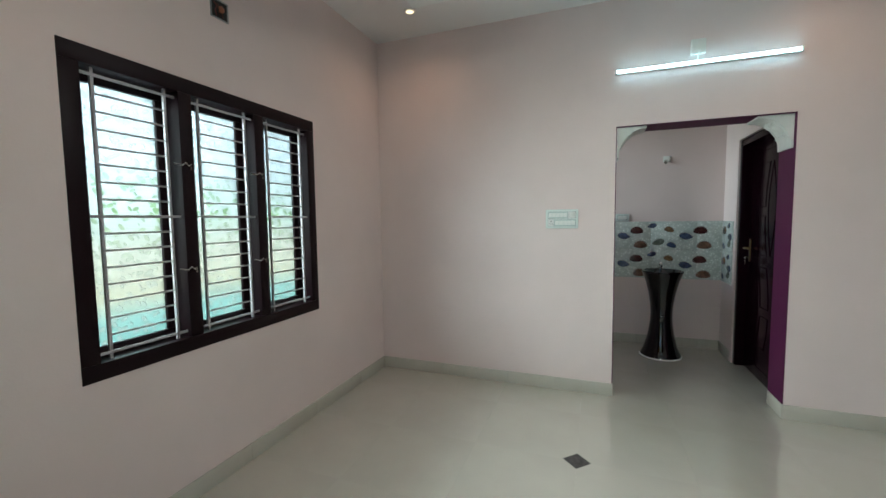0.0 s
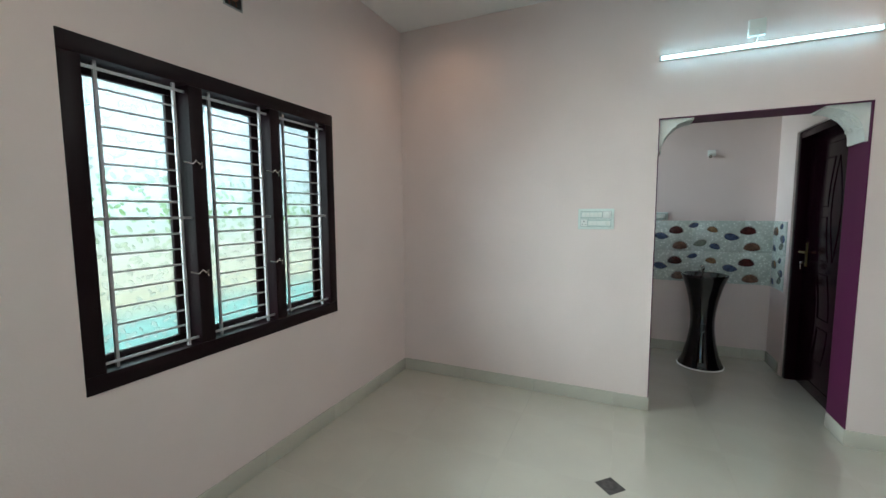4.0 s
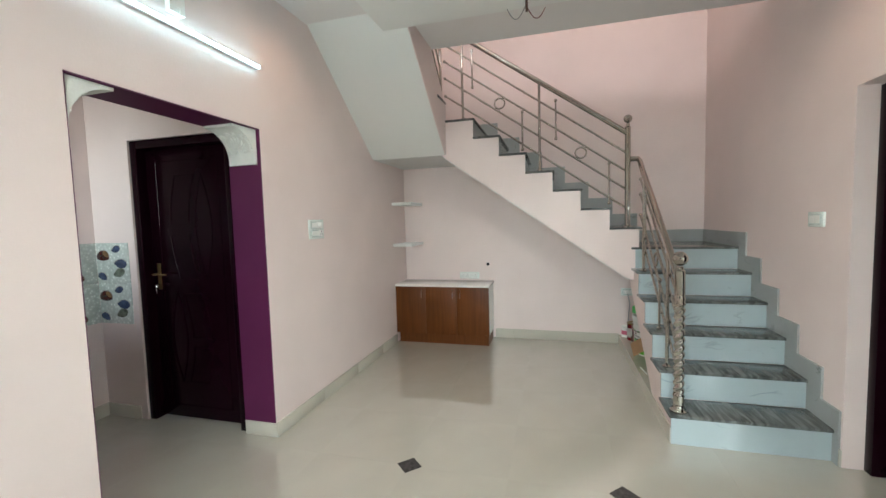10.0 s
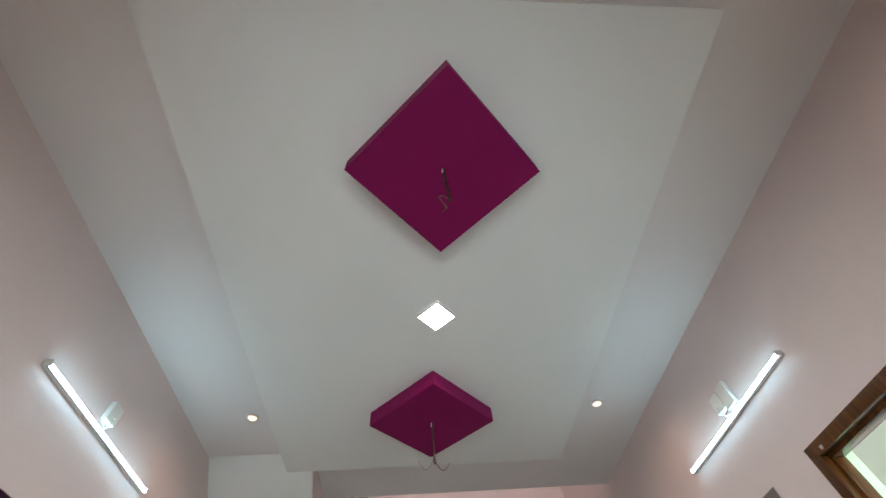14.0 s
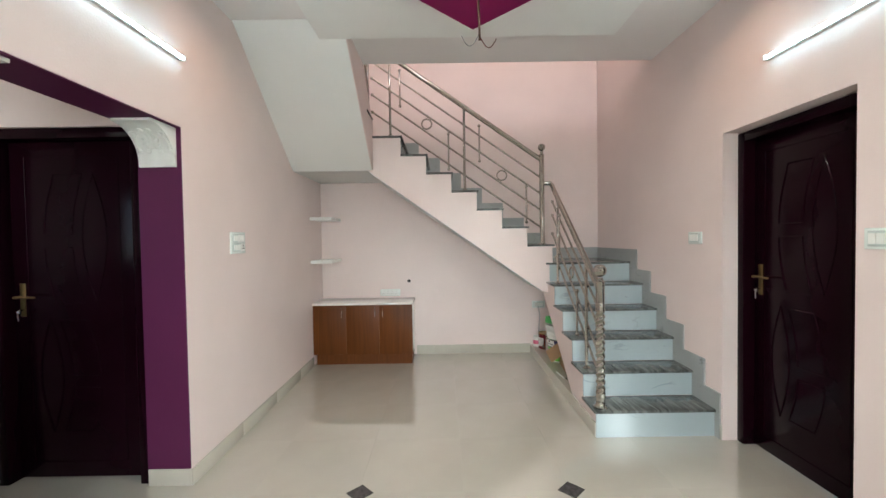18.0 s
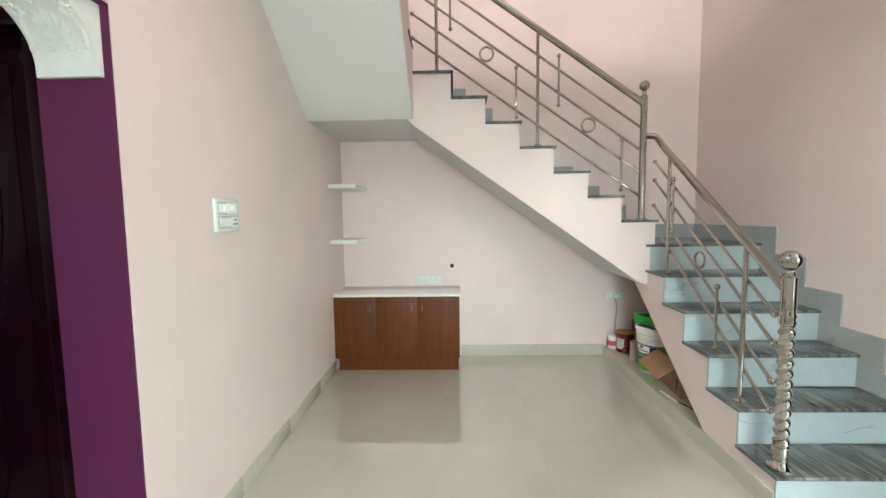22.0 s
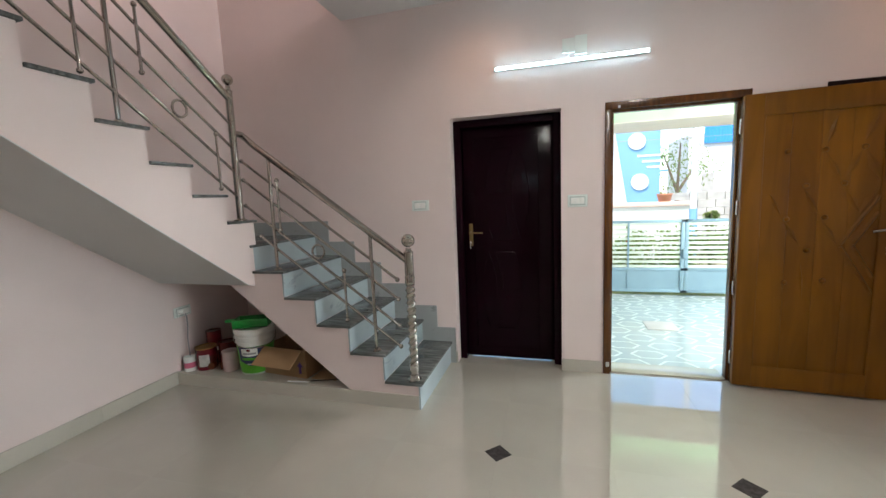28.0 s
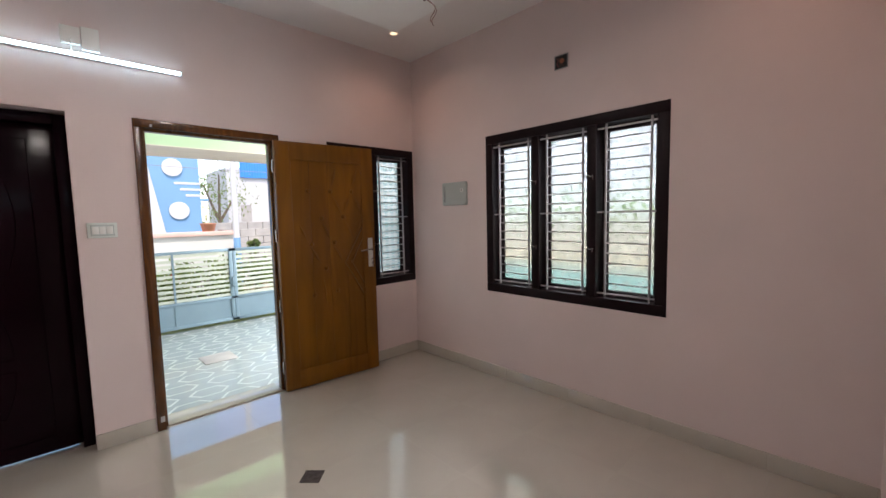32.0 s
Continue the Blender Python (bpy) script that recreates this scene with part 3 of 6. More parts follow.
def newel(x, y, z0, z1, twisted):
    bm = bmesh.new()
    if twisted:
        lathe(bm, [(0.05, 0), (0.05, 0.008), (0.034, 0.02), (0.03, 0.06), (0.036, 0.075), (0.03, 0.09), (0.036, 0.105), (0.03, 0.12)], (x, y, z0), 24)
        n, seg = 150, 20
        zs, ze = z0 + 0.12, z1 - 0.30
        rings = []
        for i in range(n + 1):
            f = i / n
            z = zs + (ze - zs) * f
            tw = f * 12 * math.pi
            ring = []
            for k in range(seg):
                a = 2 * math.pi * k / seg
                r = 0.029 + 0.0052 * math.cos(2 * (a - tw))
                ring.append(bm.verts.new((x + r * math.cos(a), y + r * math.sin(a), z)))
            rings.append(ring)
        for a, b in zip(rings, rings[1:]):
            for k in range(seg):
                bm.faces.new((a[k], a[(k + 1) % seg], b[(k + 1) % seg], b[k]))
        zt = z1 - z0
        lathe(bm, [(0.03, zt - 0.30), (0.036, zt - 0.285), (0.03, zt - 0.27), (0.036, zt - 0.255), (0.029, zt - 0.24), (0.031, zt - 0.225), (0.031, zt - 0.085), (0.034, zt - 0.078), (0.022, zt - 0.068), (0.018, zt - 0.05)], (x, y, z0), 24)
    else:
        zt = z1 - z0
        lathe(bm, [(0.044, 0), (0.044, 0.008), (0.027, 0.016), (0.025, 0.03), (0.025, zt - 0.085), (0.029, zt - 0.078), (0.018, zt - 0.066), (0.015, zt - 0.04)], (x, y, z0), 24)
    post = bar("newel_post", bm, "twisted newel post" if twisted else "newel post")
    bm = bmesh.new()
    ball(bm, (x, y, z1), 0.046 if twisted else 0.038, 24, 16)
    bar("newel_ball", bm, "polished ball finial", post)


newel(2.03, RY, RISE, 1.185, True)
newel(RX, 1.18, LAND + RISE2, 2.352, False)

# first flight: handrail, posts, rails, short bars, ring
bm = bmesh.new()
strip(bm, [(2.05, RY, 1.055), (3.20, RY, 1.055 + 1.15 * S1), (3.265, RY, 1.955), (3.30, RY + 0.012, 1.985), (3.30, 1.165, 1.988)], 0.024, 14)
bar("handrail", bm, "round steel handrail")
for x, z in ((2.31, 2 * RISE), (3.09, 5 * RISE)):
    bm = bmesh.new()
    rod(bm, (x, RY, z), (x, RY, 1.055 + (x - 2.05) * S1 - 0.02), 0.0125)
    post = bar("baluster_post", bm)
    bm = bmesh.new()
    lathe(bm, [(0.032, 0), (0.032, 0.006), (0.015, 0.02)], (x, RY, z), 18)
    bar("foot_flange", bm, "", post)
for z in (0.892, 0.751, 0.559, 0.408):
    x1 = 3.345 if z > 0.5 else 3.225
    bm = bmesh.new()
    rod(bm, (2.13, RY - 0.02, z + 0.025 * S1), (x1, RY - 0.02, z + (x1 - 2.105) * S1), 0.0095)
    tips(bar("slanted_rail", bm), ((2.13, RY - 0.02, z + 0.025 * S1), 0.0175), ((x1, RY - 0.02, z + (x1 - 2.105) * S1), 0.016))
for x, a, b in ((2.53, 0.606, 0.974), (3.033, 1.277, 1.64)):
    bm = bmesh.new()
    rod(bm, (x, RY + 0.0, a), (x, RY + 0.0, b), 0.0085)
    tips(bar("short_bar", bm), ((x, RY, a), 0.0175), ((x, RY, b), 0.0175))


def ring(c, axis, r):
    bm = bmesh.new()
    pts = []
    for i in range(28):
        a = 2 * math.pi * i / 28
        p, q = r * math.cos(a), r * math.sin(a)
        pts.append((c[0] + p, c[1], c[2] + q) if axis == "y" else (c[0], c[1] + p, c[2] + q))
    strip(bm, pts, 0.008, 8, True)
    bar("ring", bm, "steel ring between the rails")


ring((2.742, RY - 0.02, 1.109), "y", 0.05)
# second flight
YEND = 2.905
bm = bmesh.new()
strip(bm, [(RX, 1.19, 2.228), (RX, 2.86, 2.228 + 1.67 * S2), (RX, 2.93, 3.44), (RX - 0.05, 2.96, 3.49), (RX - 0.8, 2.96, 4.05)], 0.024, 14)
bar("handrail", bm, "round steel handrail")
for y, z in ((1.971, LAND + 4 * RISE2), (2.725, LAND + 7 * RISE2)):
    bm = bmesh.new()
    rod(bm, (RX, y, z), (RX, y, 2.228 + (y - 1.19) * S2 - 0.02), 0.0125)
    post = bar("baluster_post", bm)
    bm = bmesh.new()
    lathe(bm, [(0.03, 0), (0.03, 0.006), (0.015, 0.02)], (RX, y, z), 18)
    bar("foot_flange", bm, "", post)
for z in (2.047, 1.880, 1.712, 1.537):
    bm = bmesh.new()
    rod(bm, (RX, 1.195, z), (RX, YEND, z + (YEND - 1.195) * S2), 0.0095)
    tips(bar("slanted_rail", bm), ((RX, YEND, z + (YEND - 1.195) * S2), 0.016))
for y, a, b in ((2.133, 2.142, 2.501), (1.818, 2.222, 2.579), (1.343, 1.588, 1.955), (2.62, 2.79, 3.15)):
    bm = bmesh.new()
    rod(bm, (RX - 0.012, y, a), (RX - 0.012, y, b), 0.0085)
    tips(bar("short_bar", bm), ((RX - 0.012, y, a), 0.0155), ((RX - 0.012, y, b), 0.0155))
# first posts and rails of the upper flight
bm = bmesh.new()
rod(bm, (3.25, 2.94, LZ + 0.185), (3.25, 2.94, 3.52), 0.0145)
bar("corner_post", bm)
for k in range(3):
    bm = bmesh.new()
    rod(bm, (3.235, 2.94, LZ + 0.36 + 0.17 * k), (2.45, 2.94, LZ + 0.36 + 0.17 * k + 0.785 * 0.89), 0.0095)
    bar("slanted_rail", bm)
ring((RX, 2.352, 2.608), "x", 0.05)
ring((RX, 1.591, 2.073), "x", 0.05)


# ---------------------------------------------------------------- ceiling pieces and lamps
WIRE_RED = material("red_brown_wire", (0.16, 0.03, 0.03), 0.4, vary=0.1)


WIRE_PINK = material("pinkish_brown_wire", (0.20, 0.085, 0.07), 0.4, vary=0.1)
RUST = material("rusty_brown_iron", (0.09, 0.045, 0.03), 0.6, 0.5, vary=0.3, scale=30)


def diamond(cx, cy, spread):
    d = 0.427
    bm = bmesh.new()
    prism(bm, [(cx - d, cy), (cx, cy - d), (cx + d, cy), (cx, cy + d)], "z", 2.842, 2.9445)
    ob = tagged(part("ceiling_diamond", bm, MAGENTA), "magenta painted diamond block on the ceiling panel", "ceiling block", "ceiling diamonds")
    bm = bmesh.new()
    strip(bm, [(cx - 0.006, cy, 2.842), (cx - 0.002, cy + 0.002, 2.76), (cx + 0.004, cy - 0.002, 2.68), (cx + 0.006, cy - 0.004, 2.565)], 0.0068, 9)
    part("hook_rod", bm, RUST, ob, "rusty brown fan hook rod")
    part("rod_sleeve", boxes((cx - 0.012, cx + 0.0, cy + 0.004, cy + 0.011, 2.812, 2.840), bevel=0.002), PLASTIC, ob, "torn white plastic sleeve")
    if spread:
        runs = [(mat, [(cx + 0.006 + 0.01 * f, cy + s * 0.10 * f, 2.60 - 0.075 * math.sin(math.pi * min(1.0, 0.9 * f)) + (0.02 * f if s > 0 else 0.0)) for f in [k / 14 for k in range(15)]]) for s, mat in ((1, PLASTIC_DARK), (-1, WIRE_RED))]
    else:
        bend = [(0.004, -0.005, 2.60), (0.0, 0.002, 2.572), (-0.014, 0.015, 2.560), (-0.031, 0.034, 2.537), (-0.036, 0.044, 2.512), (-0.030, 0.034, 2.488), (-0.022, 0.022, 2.468), (-0.021, 0.022, 2.450), (-0.018, 0.034, 2.434)]
        runs = [(WIRE_PINK, [(cx + p + o, cy + q - o, r + 0.4 * o * k) for k, (p, q, r) in enumerate(bend)]) for o in (0.0, 0.005)]
    for mat, pts in runs:
        bm = bmesh.new()
        strip(bm, pts, 0.0026 if spread else 0.0019, 6)
        part("wire", bm, mat, ob, "loose electric wire")
    return ob


diamond(-0.38, 1.97, False)
diamond(1.475, 1.98, True)

panel = base("ceiling_panel_light", 0.565, 1.972, 2.945, "lit square white LED ceiling light set diagonally", "ceiling light")
for k in range(4):
    a, c = [(0.115, 0), (0, 0.115), (-0.115, 0), (0, -0.115)][k], [(0, 0.115), (-0.115, 0), (0, -0.115), (0.115, 0)][k]
    bm = bmesh.new()
    q = 0.102 / 0.115
    prism(bm, [a, c, (c[0] * q, c[1] * q), (a[0] * q, a[1] * q)], "z", -0.016, -0.0005)
    part("frame_bar", bm, WHITE_BOARD, panel)
bm = bmesh.new()
d = 0.1015
prism(bm, [(-d, 0), (0, -d), (d, 0), (0, d)], "z", -0.013, -0.0022)
part("diffuser", bm, PANEL_GLOW, panel, "glowing white diffuser")

for x, y in ((-1.12, 3.285), (-1.12, 0.72), (1.60, 3.265), (1.585, 0.704)):
    lamp = base("ceiling_spot", x, y, ZC, "small round ceiling spot light glowing warm", "ceiling light", "ceiling spots")
    bm = bmesh.new()
    lathe(bm, [(0.030, -0.008), (0.034, -0.012), (0.046, -0.008), (0.048, -0.001), (0.03, -0.0005)], (0, 0, 0), 28)
    part("rim", bm, WHITE_BOARD, lamp)
    bm = bmesh.new()
    lathe(bm, [(0.001, -0.0125), (0.020, -0.0115), (0.0295, -0.009), (0.0295, -0.004), (0.001, -0.003)], (0, 0, 0), 24)
    part("bulb", bm, WARM_GLOW, lamp, "glowing warm bulb")
    spot = new("spot_beam", bpy.data.lights.new("spot_beam", "SPOT"))
    spot.data.energy, spot.data.color, spot.data.spot_size, spot.data.spot_blend, spot.data.shadow_soft_size = 0.85, (1.0, 0.62, 0.45), radians(150), 1.0, 0.03
    spot.matrix_world = look((x, y, ZC - 0.02), (x, y, 0))
    tagged(spot, kind="structure")


def tube_light(x, y, z, sgn, hx):
    t = base("tube_light", x, y, z, "lit white LED tube light on the wall above the doors", "tube light", "wall tube lights")
    f = boxes((-0.56, 0.56, min(0, sgn * 0.018), max(0, sgn * 0.018), -0.0118, 0.0125), (-0.56, 0.56, min(0, sgn * 0.025), max(0, sgn * 0.025), -0.0138, -0.012))
    part("casing", f, WHITE_BOARD, t)
    bm = bmesh.new()
    prism(bm, [(sgn * 0.0182, -0.0118), (sgn * 0.036, -0.0118), (sgn * 0.036, -0.003), (sgn * 0.030, 0.006), (sgn * 0.0182, 0.0125)], "x", -0.551, 0.551)
    part("tube", bm, TUBE_GLOW, t, "glowing tube cover")
    for s in (-1, 1):
        part("end_cap", boxes((s * 0.556 - 0.006, s * 0.556 + 0.006, min(0, sgn * 0.039), max(0, sgn * 0.039), -0.0155, 0.0145), bevel=0.003), WHITE_BOARD, t)
    h = base("tube_holder", x + hx, y, z + 0.105, "small white plastic ceiling-rose plate with a wire loop above the tube", "wiring plate", "tube wiring plates")
    part("plate", boxes((-0.045, 0.045, min(0, sgn * 0.032), max(0, sgn * 0.032), -0.05, 0.05), bevel=0.004), PLASTIC, h)
    bm = bmesh.new()
    strip(bm, [(0.0, sgn * 0.032, -0.02), (0.004, sgn * 0.045, -0.03), (0.002, sgn * 0.042, -0.055), (0.0, sgn * 0.03, -0.075), (0.0, sgn * 0.016, -0.09)], 0.004, 7)
    part("wire", bm, PLASTIC, h)


tube_light(0.932, YN, 2.493, -1, -0.03)
tube_light(0.962, YS, 2.458, 1, 0.0)
tagged(part("driver_box", boxes((0.83, 0.915, YS + 0.001, YS + 0.03, 2.49, 2.625), bevel=0.003), PLASTIC), "white plastic driver box standing above the tube light", "driver box")

# ---------------------------------------------------------------- windows
def film(name, kind, z0=0.85, z1=2.05):
    """Printed frosted film on glass: leaves over a gradient with the daylit view baked in, or small rosettes."""
    m = bpy.data.materials.new(name)
    m.use_nodes = True
    nt = m.node_tree
    b = nt.nodes["Principled BSDF"]
    tc = nt.nodes.new("ShaderNodeTexCoord")

    def ramp(stops, source):
        r = nt.nodes.new("ShaderNodeValToRGB")
        e = r.color_ramp.elements
        for k, (p, c) in enumerate(stops):
            el = e[k] if k < 2 else e.new(p)
            el.position, el.color = p, (*c, 1)
        nt.links.new(source, r.inputs[0])
        return r.outputs[0]

    def cells(scale, turn, rnd=1.0):
        mp = nt.nodes.new("ShaderNodeMapping")
        mp.inputs["Scale"].default_value, mp.inputs["Rotation"].default_value = scale, turn
        mp.vector_type = "TEXTURE"
        nt.links.new(tc.outputs["Object"], mp.inputs["Vector"])
        vo = nt.nodes.new("ShaderNodeTexVoronoi")
        vo.inputs["Scale"].default_value, vo.inputs["Randomness"].default_value = 1.0, rnd
        nt.links.new(mp.outputs[0], vo.inputs["Vector"])
        return vo.outputs["Distance"]

    def mix(kind, fac, a, c):
        n = nt.nodes.new("ShaderNodeMix")
        n.data_type, n.blend_type = "RGBA", kind
        for sock, val in ((n.inputs[0], fac), (n.inputs[6], a), (n.inputs[7], c)):
            if isinstance(val, (float, int)):
                sock.default_value = val
            elif isinstance(val, tuple):
                sock.default_value = val
            else:
                nt.links.new(val, sock)
        return n.outputs[2]

    if kind == "leaf":
        sep = nt.nodes.new("ShaderNodeSeparateXYZ")
        nt.links.new(tc.outputs["Object"], sep.inputs[0])
        mr = nt.nodes.new("ShaderNodeMapRange")
        mr.inputs[1].default_value, mr.inputs[2].default_value = z0, z1
        nt.links.new(sep.outputs[2], mr.inputs[0])
        # Print tones, with the daylit view behind the glass put into the colour.
        ground = ramp(((0.0, (0.36, 0.70, 0.64)), (0.10, (0.46, 0.78, 0.71)), (0.19, (0.90, 0.84, 0.62)), (0.36, (0.93, 0.89, 0.76)), (0.50, (0.80, 0.92, 0.84)), (0.70, (0.84, 0.93, 1.0)), (1.0, (0.84, 0.92, 1.0))), mr.outputs[0])
        green = ramp(((0.0, (0.60, 0.80, 0.74)), (0.25, (0.82, 0.80, 0.66)), (0.42, (0.60, 0.68, 0.45)), (0.52, (0.28, 0.46, 0.18)), (0.62, (0.40, 0.58, 0.38)), (0.74, (0.80, 0.90, 0.90)), (1.0, (0.72, 0.88, 0.92))), mr.outputs[0])
        da, db = cells((0.02, 0.029, 0.058), (0.6, 0, 0)), cells((0.02, 0.057, 0.032), (0.45, 0, 0))
        leaf_a = ramp(((0.30, (1, 1, 1)), (0.33, (0, 0, 0))), da)
        leaf_b = ramp(((0.27, (1, 1, 1)), (0.30, (0, 0, 0))), db)
        both = mix("LIGHTEN", 1.0, leaf_a, leaf_b)
        rim_a = ramp(((0.28, (0, 0, 0)), (0.32, (1, 1, 1)), (0.36, (0, 0, 0))), da)
        rim_b = ramp(((0.25, (0, 0, 0)), (0.29, (1, 1, 1)), (0.33, (0, 0, 0))), db)
        rim = mix("LIGHTEN", 1.0, rim_a, rim_b)
        col = mix("MIX", both, ground, green)
        col = mix("MULTIPLY", rim, col, (0.60, 0.66, 0.64, 1.0))
        height = both
    else:
        d = cells((0.072, 100.0, 0.0719), (0, 0, 0), 0.0)
        col = ramp(((0.0, (0.72, 0.80, 0.66)), (0.09, (0.72, 0.80, 0.66)), (0.12, (0.84, 0.92, 0.92)), (0.19, (0.84, 0.92, 0.92)), (0.22, (0.10, 0.38, 0.46)), (0.33, (0.14, 0.46, 0.54)), (0.36, (0.84, 0.92, 0.93)), (0.46, (0.62, 0.80, 0.82)), (0.50, (0.86, 0.93, 0.94))), d)
        height = col
    sc = nt.nodes.new("ShaderNodeVectorMath")
    sc.operation = "SCALE"
    sc.inputs["Scale"].default_value = 0.064 if kind == "leaf" else 0.19
    nt.links.new(col, sc.inputs[0])
    nt.links.new(sc.outputs[0], b.inputs["Base Color"])
    b.inputs["Transmission Weight"].default_value = 1.0
    b.inputs["Roughness"].default_value = 0.45
    b.inputs["IOR"].default_value = 1.2
    bp = nt.nodes.new("ShaderNodeBump")
    bp.inputs["Strength"].default_value, bp.inputs["Distance"].default_value = 0.5, 0.003
    nt.links.new(height, bp.inputs["Height"])
    nt.links.new(bp.outputs[0], b.inputs["Normal"])
    # most of the light is scattered by the frosted print, a little goes straight through
    tr = nt.nodes.new("ShaderNodeBsdfTranslucent")
    nt.links.new(sc.outputs[0], tr.inputs["Color"])
    nt.links.new(bp.outputs[0], tr.inputs["Normal"])
    ms = nt.nodes.new("ShaderNodeMixShader")
    ms.inputs[0].default_value = 0.94
    nt.links.new(b.outputs[0], ms.inputs[1])
    nt.links.new(tr.outputs[0], ms.inputs[2])
    nt.links.new(ms.outputs[0], nt.nodes["Material Output"].inputs["Surface"])
    return m


def clear_glass():
    m = bpy.data.materials.new("clear_window_glass")
    m.use_nodes = True
    b = m.node_tree.nodes["Principled BSDF"]
    b.inputs["Base Color"].default_value = (0.96, 0.98, 0.97, 1)
    b.inputs["Transmission Weight"].default_value = 1.0
    b.inputs["Roughness"].default_value = 0.02
    b.inputs["IOR"].default_value = 1.45
    return m


CLEAR_GLASS = clear_glass()
LEAF_FILM = film("leaf_textured_glass", "leaf")
ROSETTE_FILM = film("rosette_printed_glass", "rosette")


def window(name, label, along, wall, inward, a0, a1, z0, z1, bays, glass):
    """A barred window; along is 'x' or 'y', wall the inner face, inward the way into the room."""
    w = base(name, 0, 0, 0, label, "window", "", "structure")

    def bx(p0, p1, d0, d1, q0, q1, bevel=0.003):
        lo, hi = sorted((wall + inward * d0, wall + inward * d1))
        bm = bmesh.new()
        box(bm, *((p0, p1, lo, hi) if along == "x" else (lo, hi, p0, p1)), q0, q1, bevel=bevel)
        return bm

    def pt(p, d, q):
        return (p, wall + inward * d, q) if along == "x" else (wall + inward * d, p, q)

    fw = 0.072
    part("window_frame", bx(a0, a1, 0.004, -0.15, z1 - fw, z1), FRAME_DARK, w, "top frame rail")
    part("window_frame", bx(a0, a1, 0.004, -0.15, z0, z0 + fw), FRAME_DARK, w, "bottom frame rail")
    n = len(bays)
    for i in range(n + 1):
        lo = a0 if i == 0 else bays[i - 1][1]
        hi = a1 if i == n else bays[i][0]
        part("mullion", bx(lo, hi, 0.0035, -0.15, z0 + fw, z1 - fw), FRAME_DARK, w)
    for lo, hi in bays:
        zb, zt = z0 + fw, z1 - fw
        s = 0.043
        sash = part("sash", bx(lo, hi, -0.098, -0.133, zt - s, zt), FRAME_DARK, w, "dark wooden sash")
        for row in ((lo, hi, zb, zb + s), (lo, lo + s, zb + s, zt - s), (hi - s, hi, zb + s, zt - s)):
            part("sash_member", bx(row[0], row[1], -0.098, -0.133, row[2], row[3]), FRAME_DARK, sash)
        pane = part("pane", bx(lo + s, hi - s, -0.114, -0.12, zb + s, zt - s, 0), CLEAR_GLASS, w, "clear window glass")
        pane.visible_shadow = False
        bm = bmesh.new()
        bm.faces.new([bm.verts.new(pt(p, -0.112, q)) for p, q in ((lo + s, zb + s), (hi - s, zb + s), (hi - s, zt - s), (lo + s, zt - s))])
        foil = part("printed_film", bm, glass, pane, "printed frosted film on the glass")
        foil.visible_shadow = False
        g0, g1 = zb + 0.03, zt - 0.03
        for p in (lo + 0.055, hi - 0.045):
            bm = bmesh.new()
            box(bm, *sum(zip([c - 0.006 for c in pt(p, -0.03, 0)][:2], [c + 0.006 for c in pt(p, -0.03, 0)][:2]), ()), zb, zt)
            part("upright_bar", bm, GRILL, w)
        for k in range(17):
            q = g0 + (g1 - g0) * k / 16
            far = k in (0, 8, 16)
            bm = bmesh.new()
            if far:
                lo2, hi2 = sorted((wall - inward * 0.020, wall - inward * 0.024))
                box(bm, *((lo, hi, lo2, hi2) if along == "x" else (lo2, hi2, lo, hi)), q - 0.006, q + 0.006)
            else:
                rod(bm, pt(lo + 0.055, -0.03, q), pt(hi - 0.045, -0.03, q), 0.0045, 8)
            part("cross_bar", bm, GRILL, w)
        bm = bmesh.new()
        rod(bm, pt(lo + 0.10, -0.07, zb + 0.012), pt(hi - 0.09, -0.07, zb + 0.02), 0.0045, 8)
        ball(bm, pt(hi - 0.09, -0.07, zb + 0.02), 0.009, 10, 6)
        part("window_stay", bm, CHROME, w, "chrome casement stay")
    for i in range(1, n):
        for q in (z0 + 0.42, z1 - 0.42):
            p = bays[i - 1][1] + 0.018
            bm = bmesh.new()
            strip(bm, [pt(p - 0.045, -0.012, q), pt(p - 0.02, 0.012, q - 0.008), pt(p - 0.005, 0.014, q + 0.008), pt(p + 0.012, 0.014, q - 0.008), pt(p + 0.03, 0.006, q + 0.004), pt(p + 0.03, 0.006, q - 0.025)], 0.0042, 7)
            part("hook_and_eye", bm, CHROME, w, "small chrome hook and eye latch")
    return w


b = (WIN[1] - WIN[0] - 4 * 0.07) / 3
window("window_1", "dark brown three-bay window with iron bars and leaf-textured glass", "y", XW, 1, *WIN, [(WIN[0] + 0.07 + i * (b + 0.07), WIN[0] + 0.07 + i * (b + 0.07) + b) for i in range(3)], LEAF_FILM)
b = (WIN2[1] - WIN2[0] - 3 * 0.07) / 2
window("window_2", "dark brown two-bay window with iron bars and printed glass behind the open door", "x", YS, 1, *WIN2, [(WIN2[0] + 0.07 + i * (b + 0.07), WIN2[0] + 0.07 + i * (b + 0.07) + b) for i in range(2)], ROSETTE_FILM)


# ---------------------------------------------------------------- doors
def groove(bm, pts, r=0.0048):
    strip(bm, pts, r, 6, True)


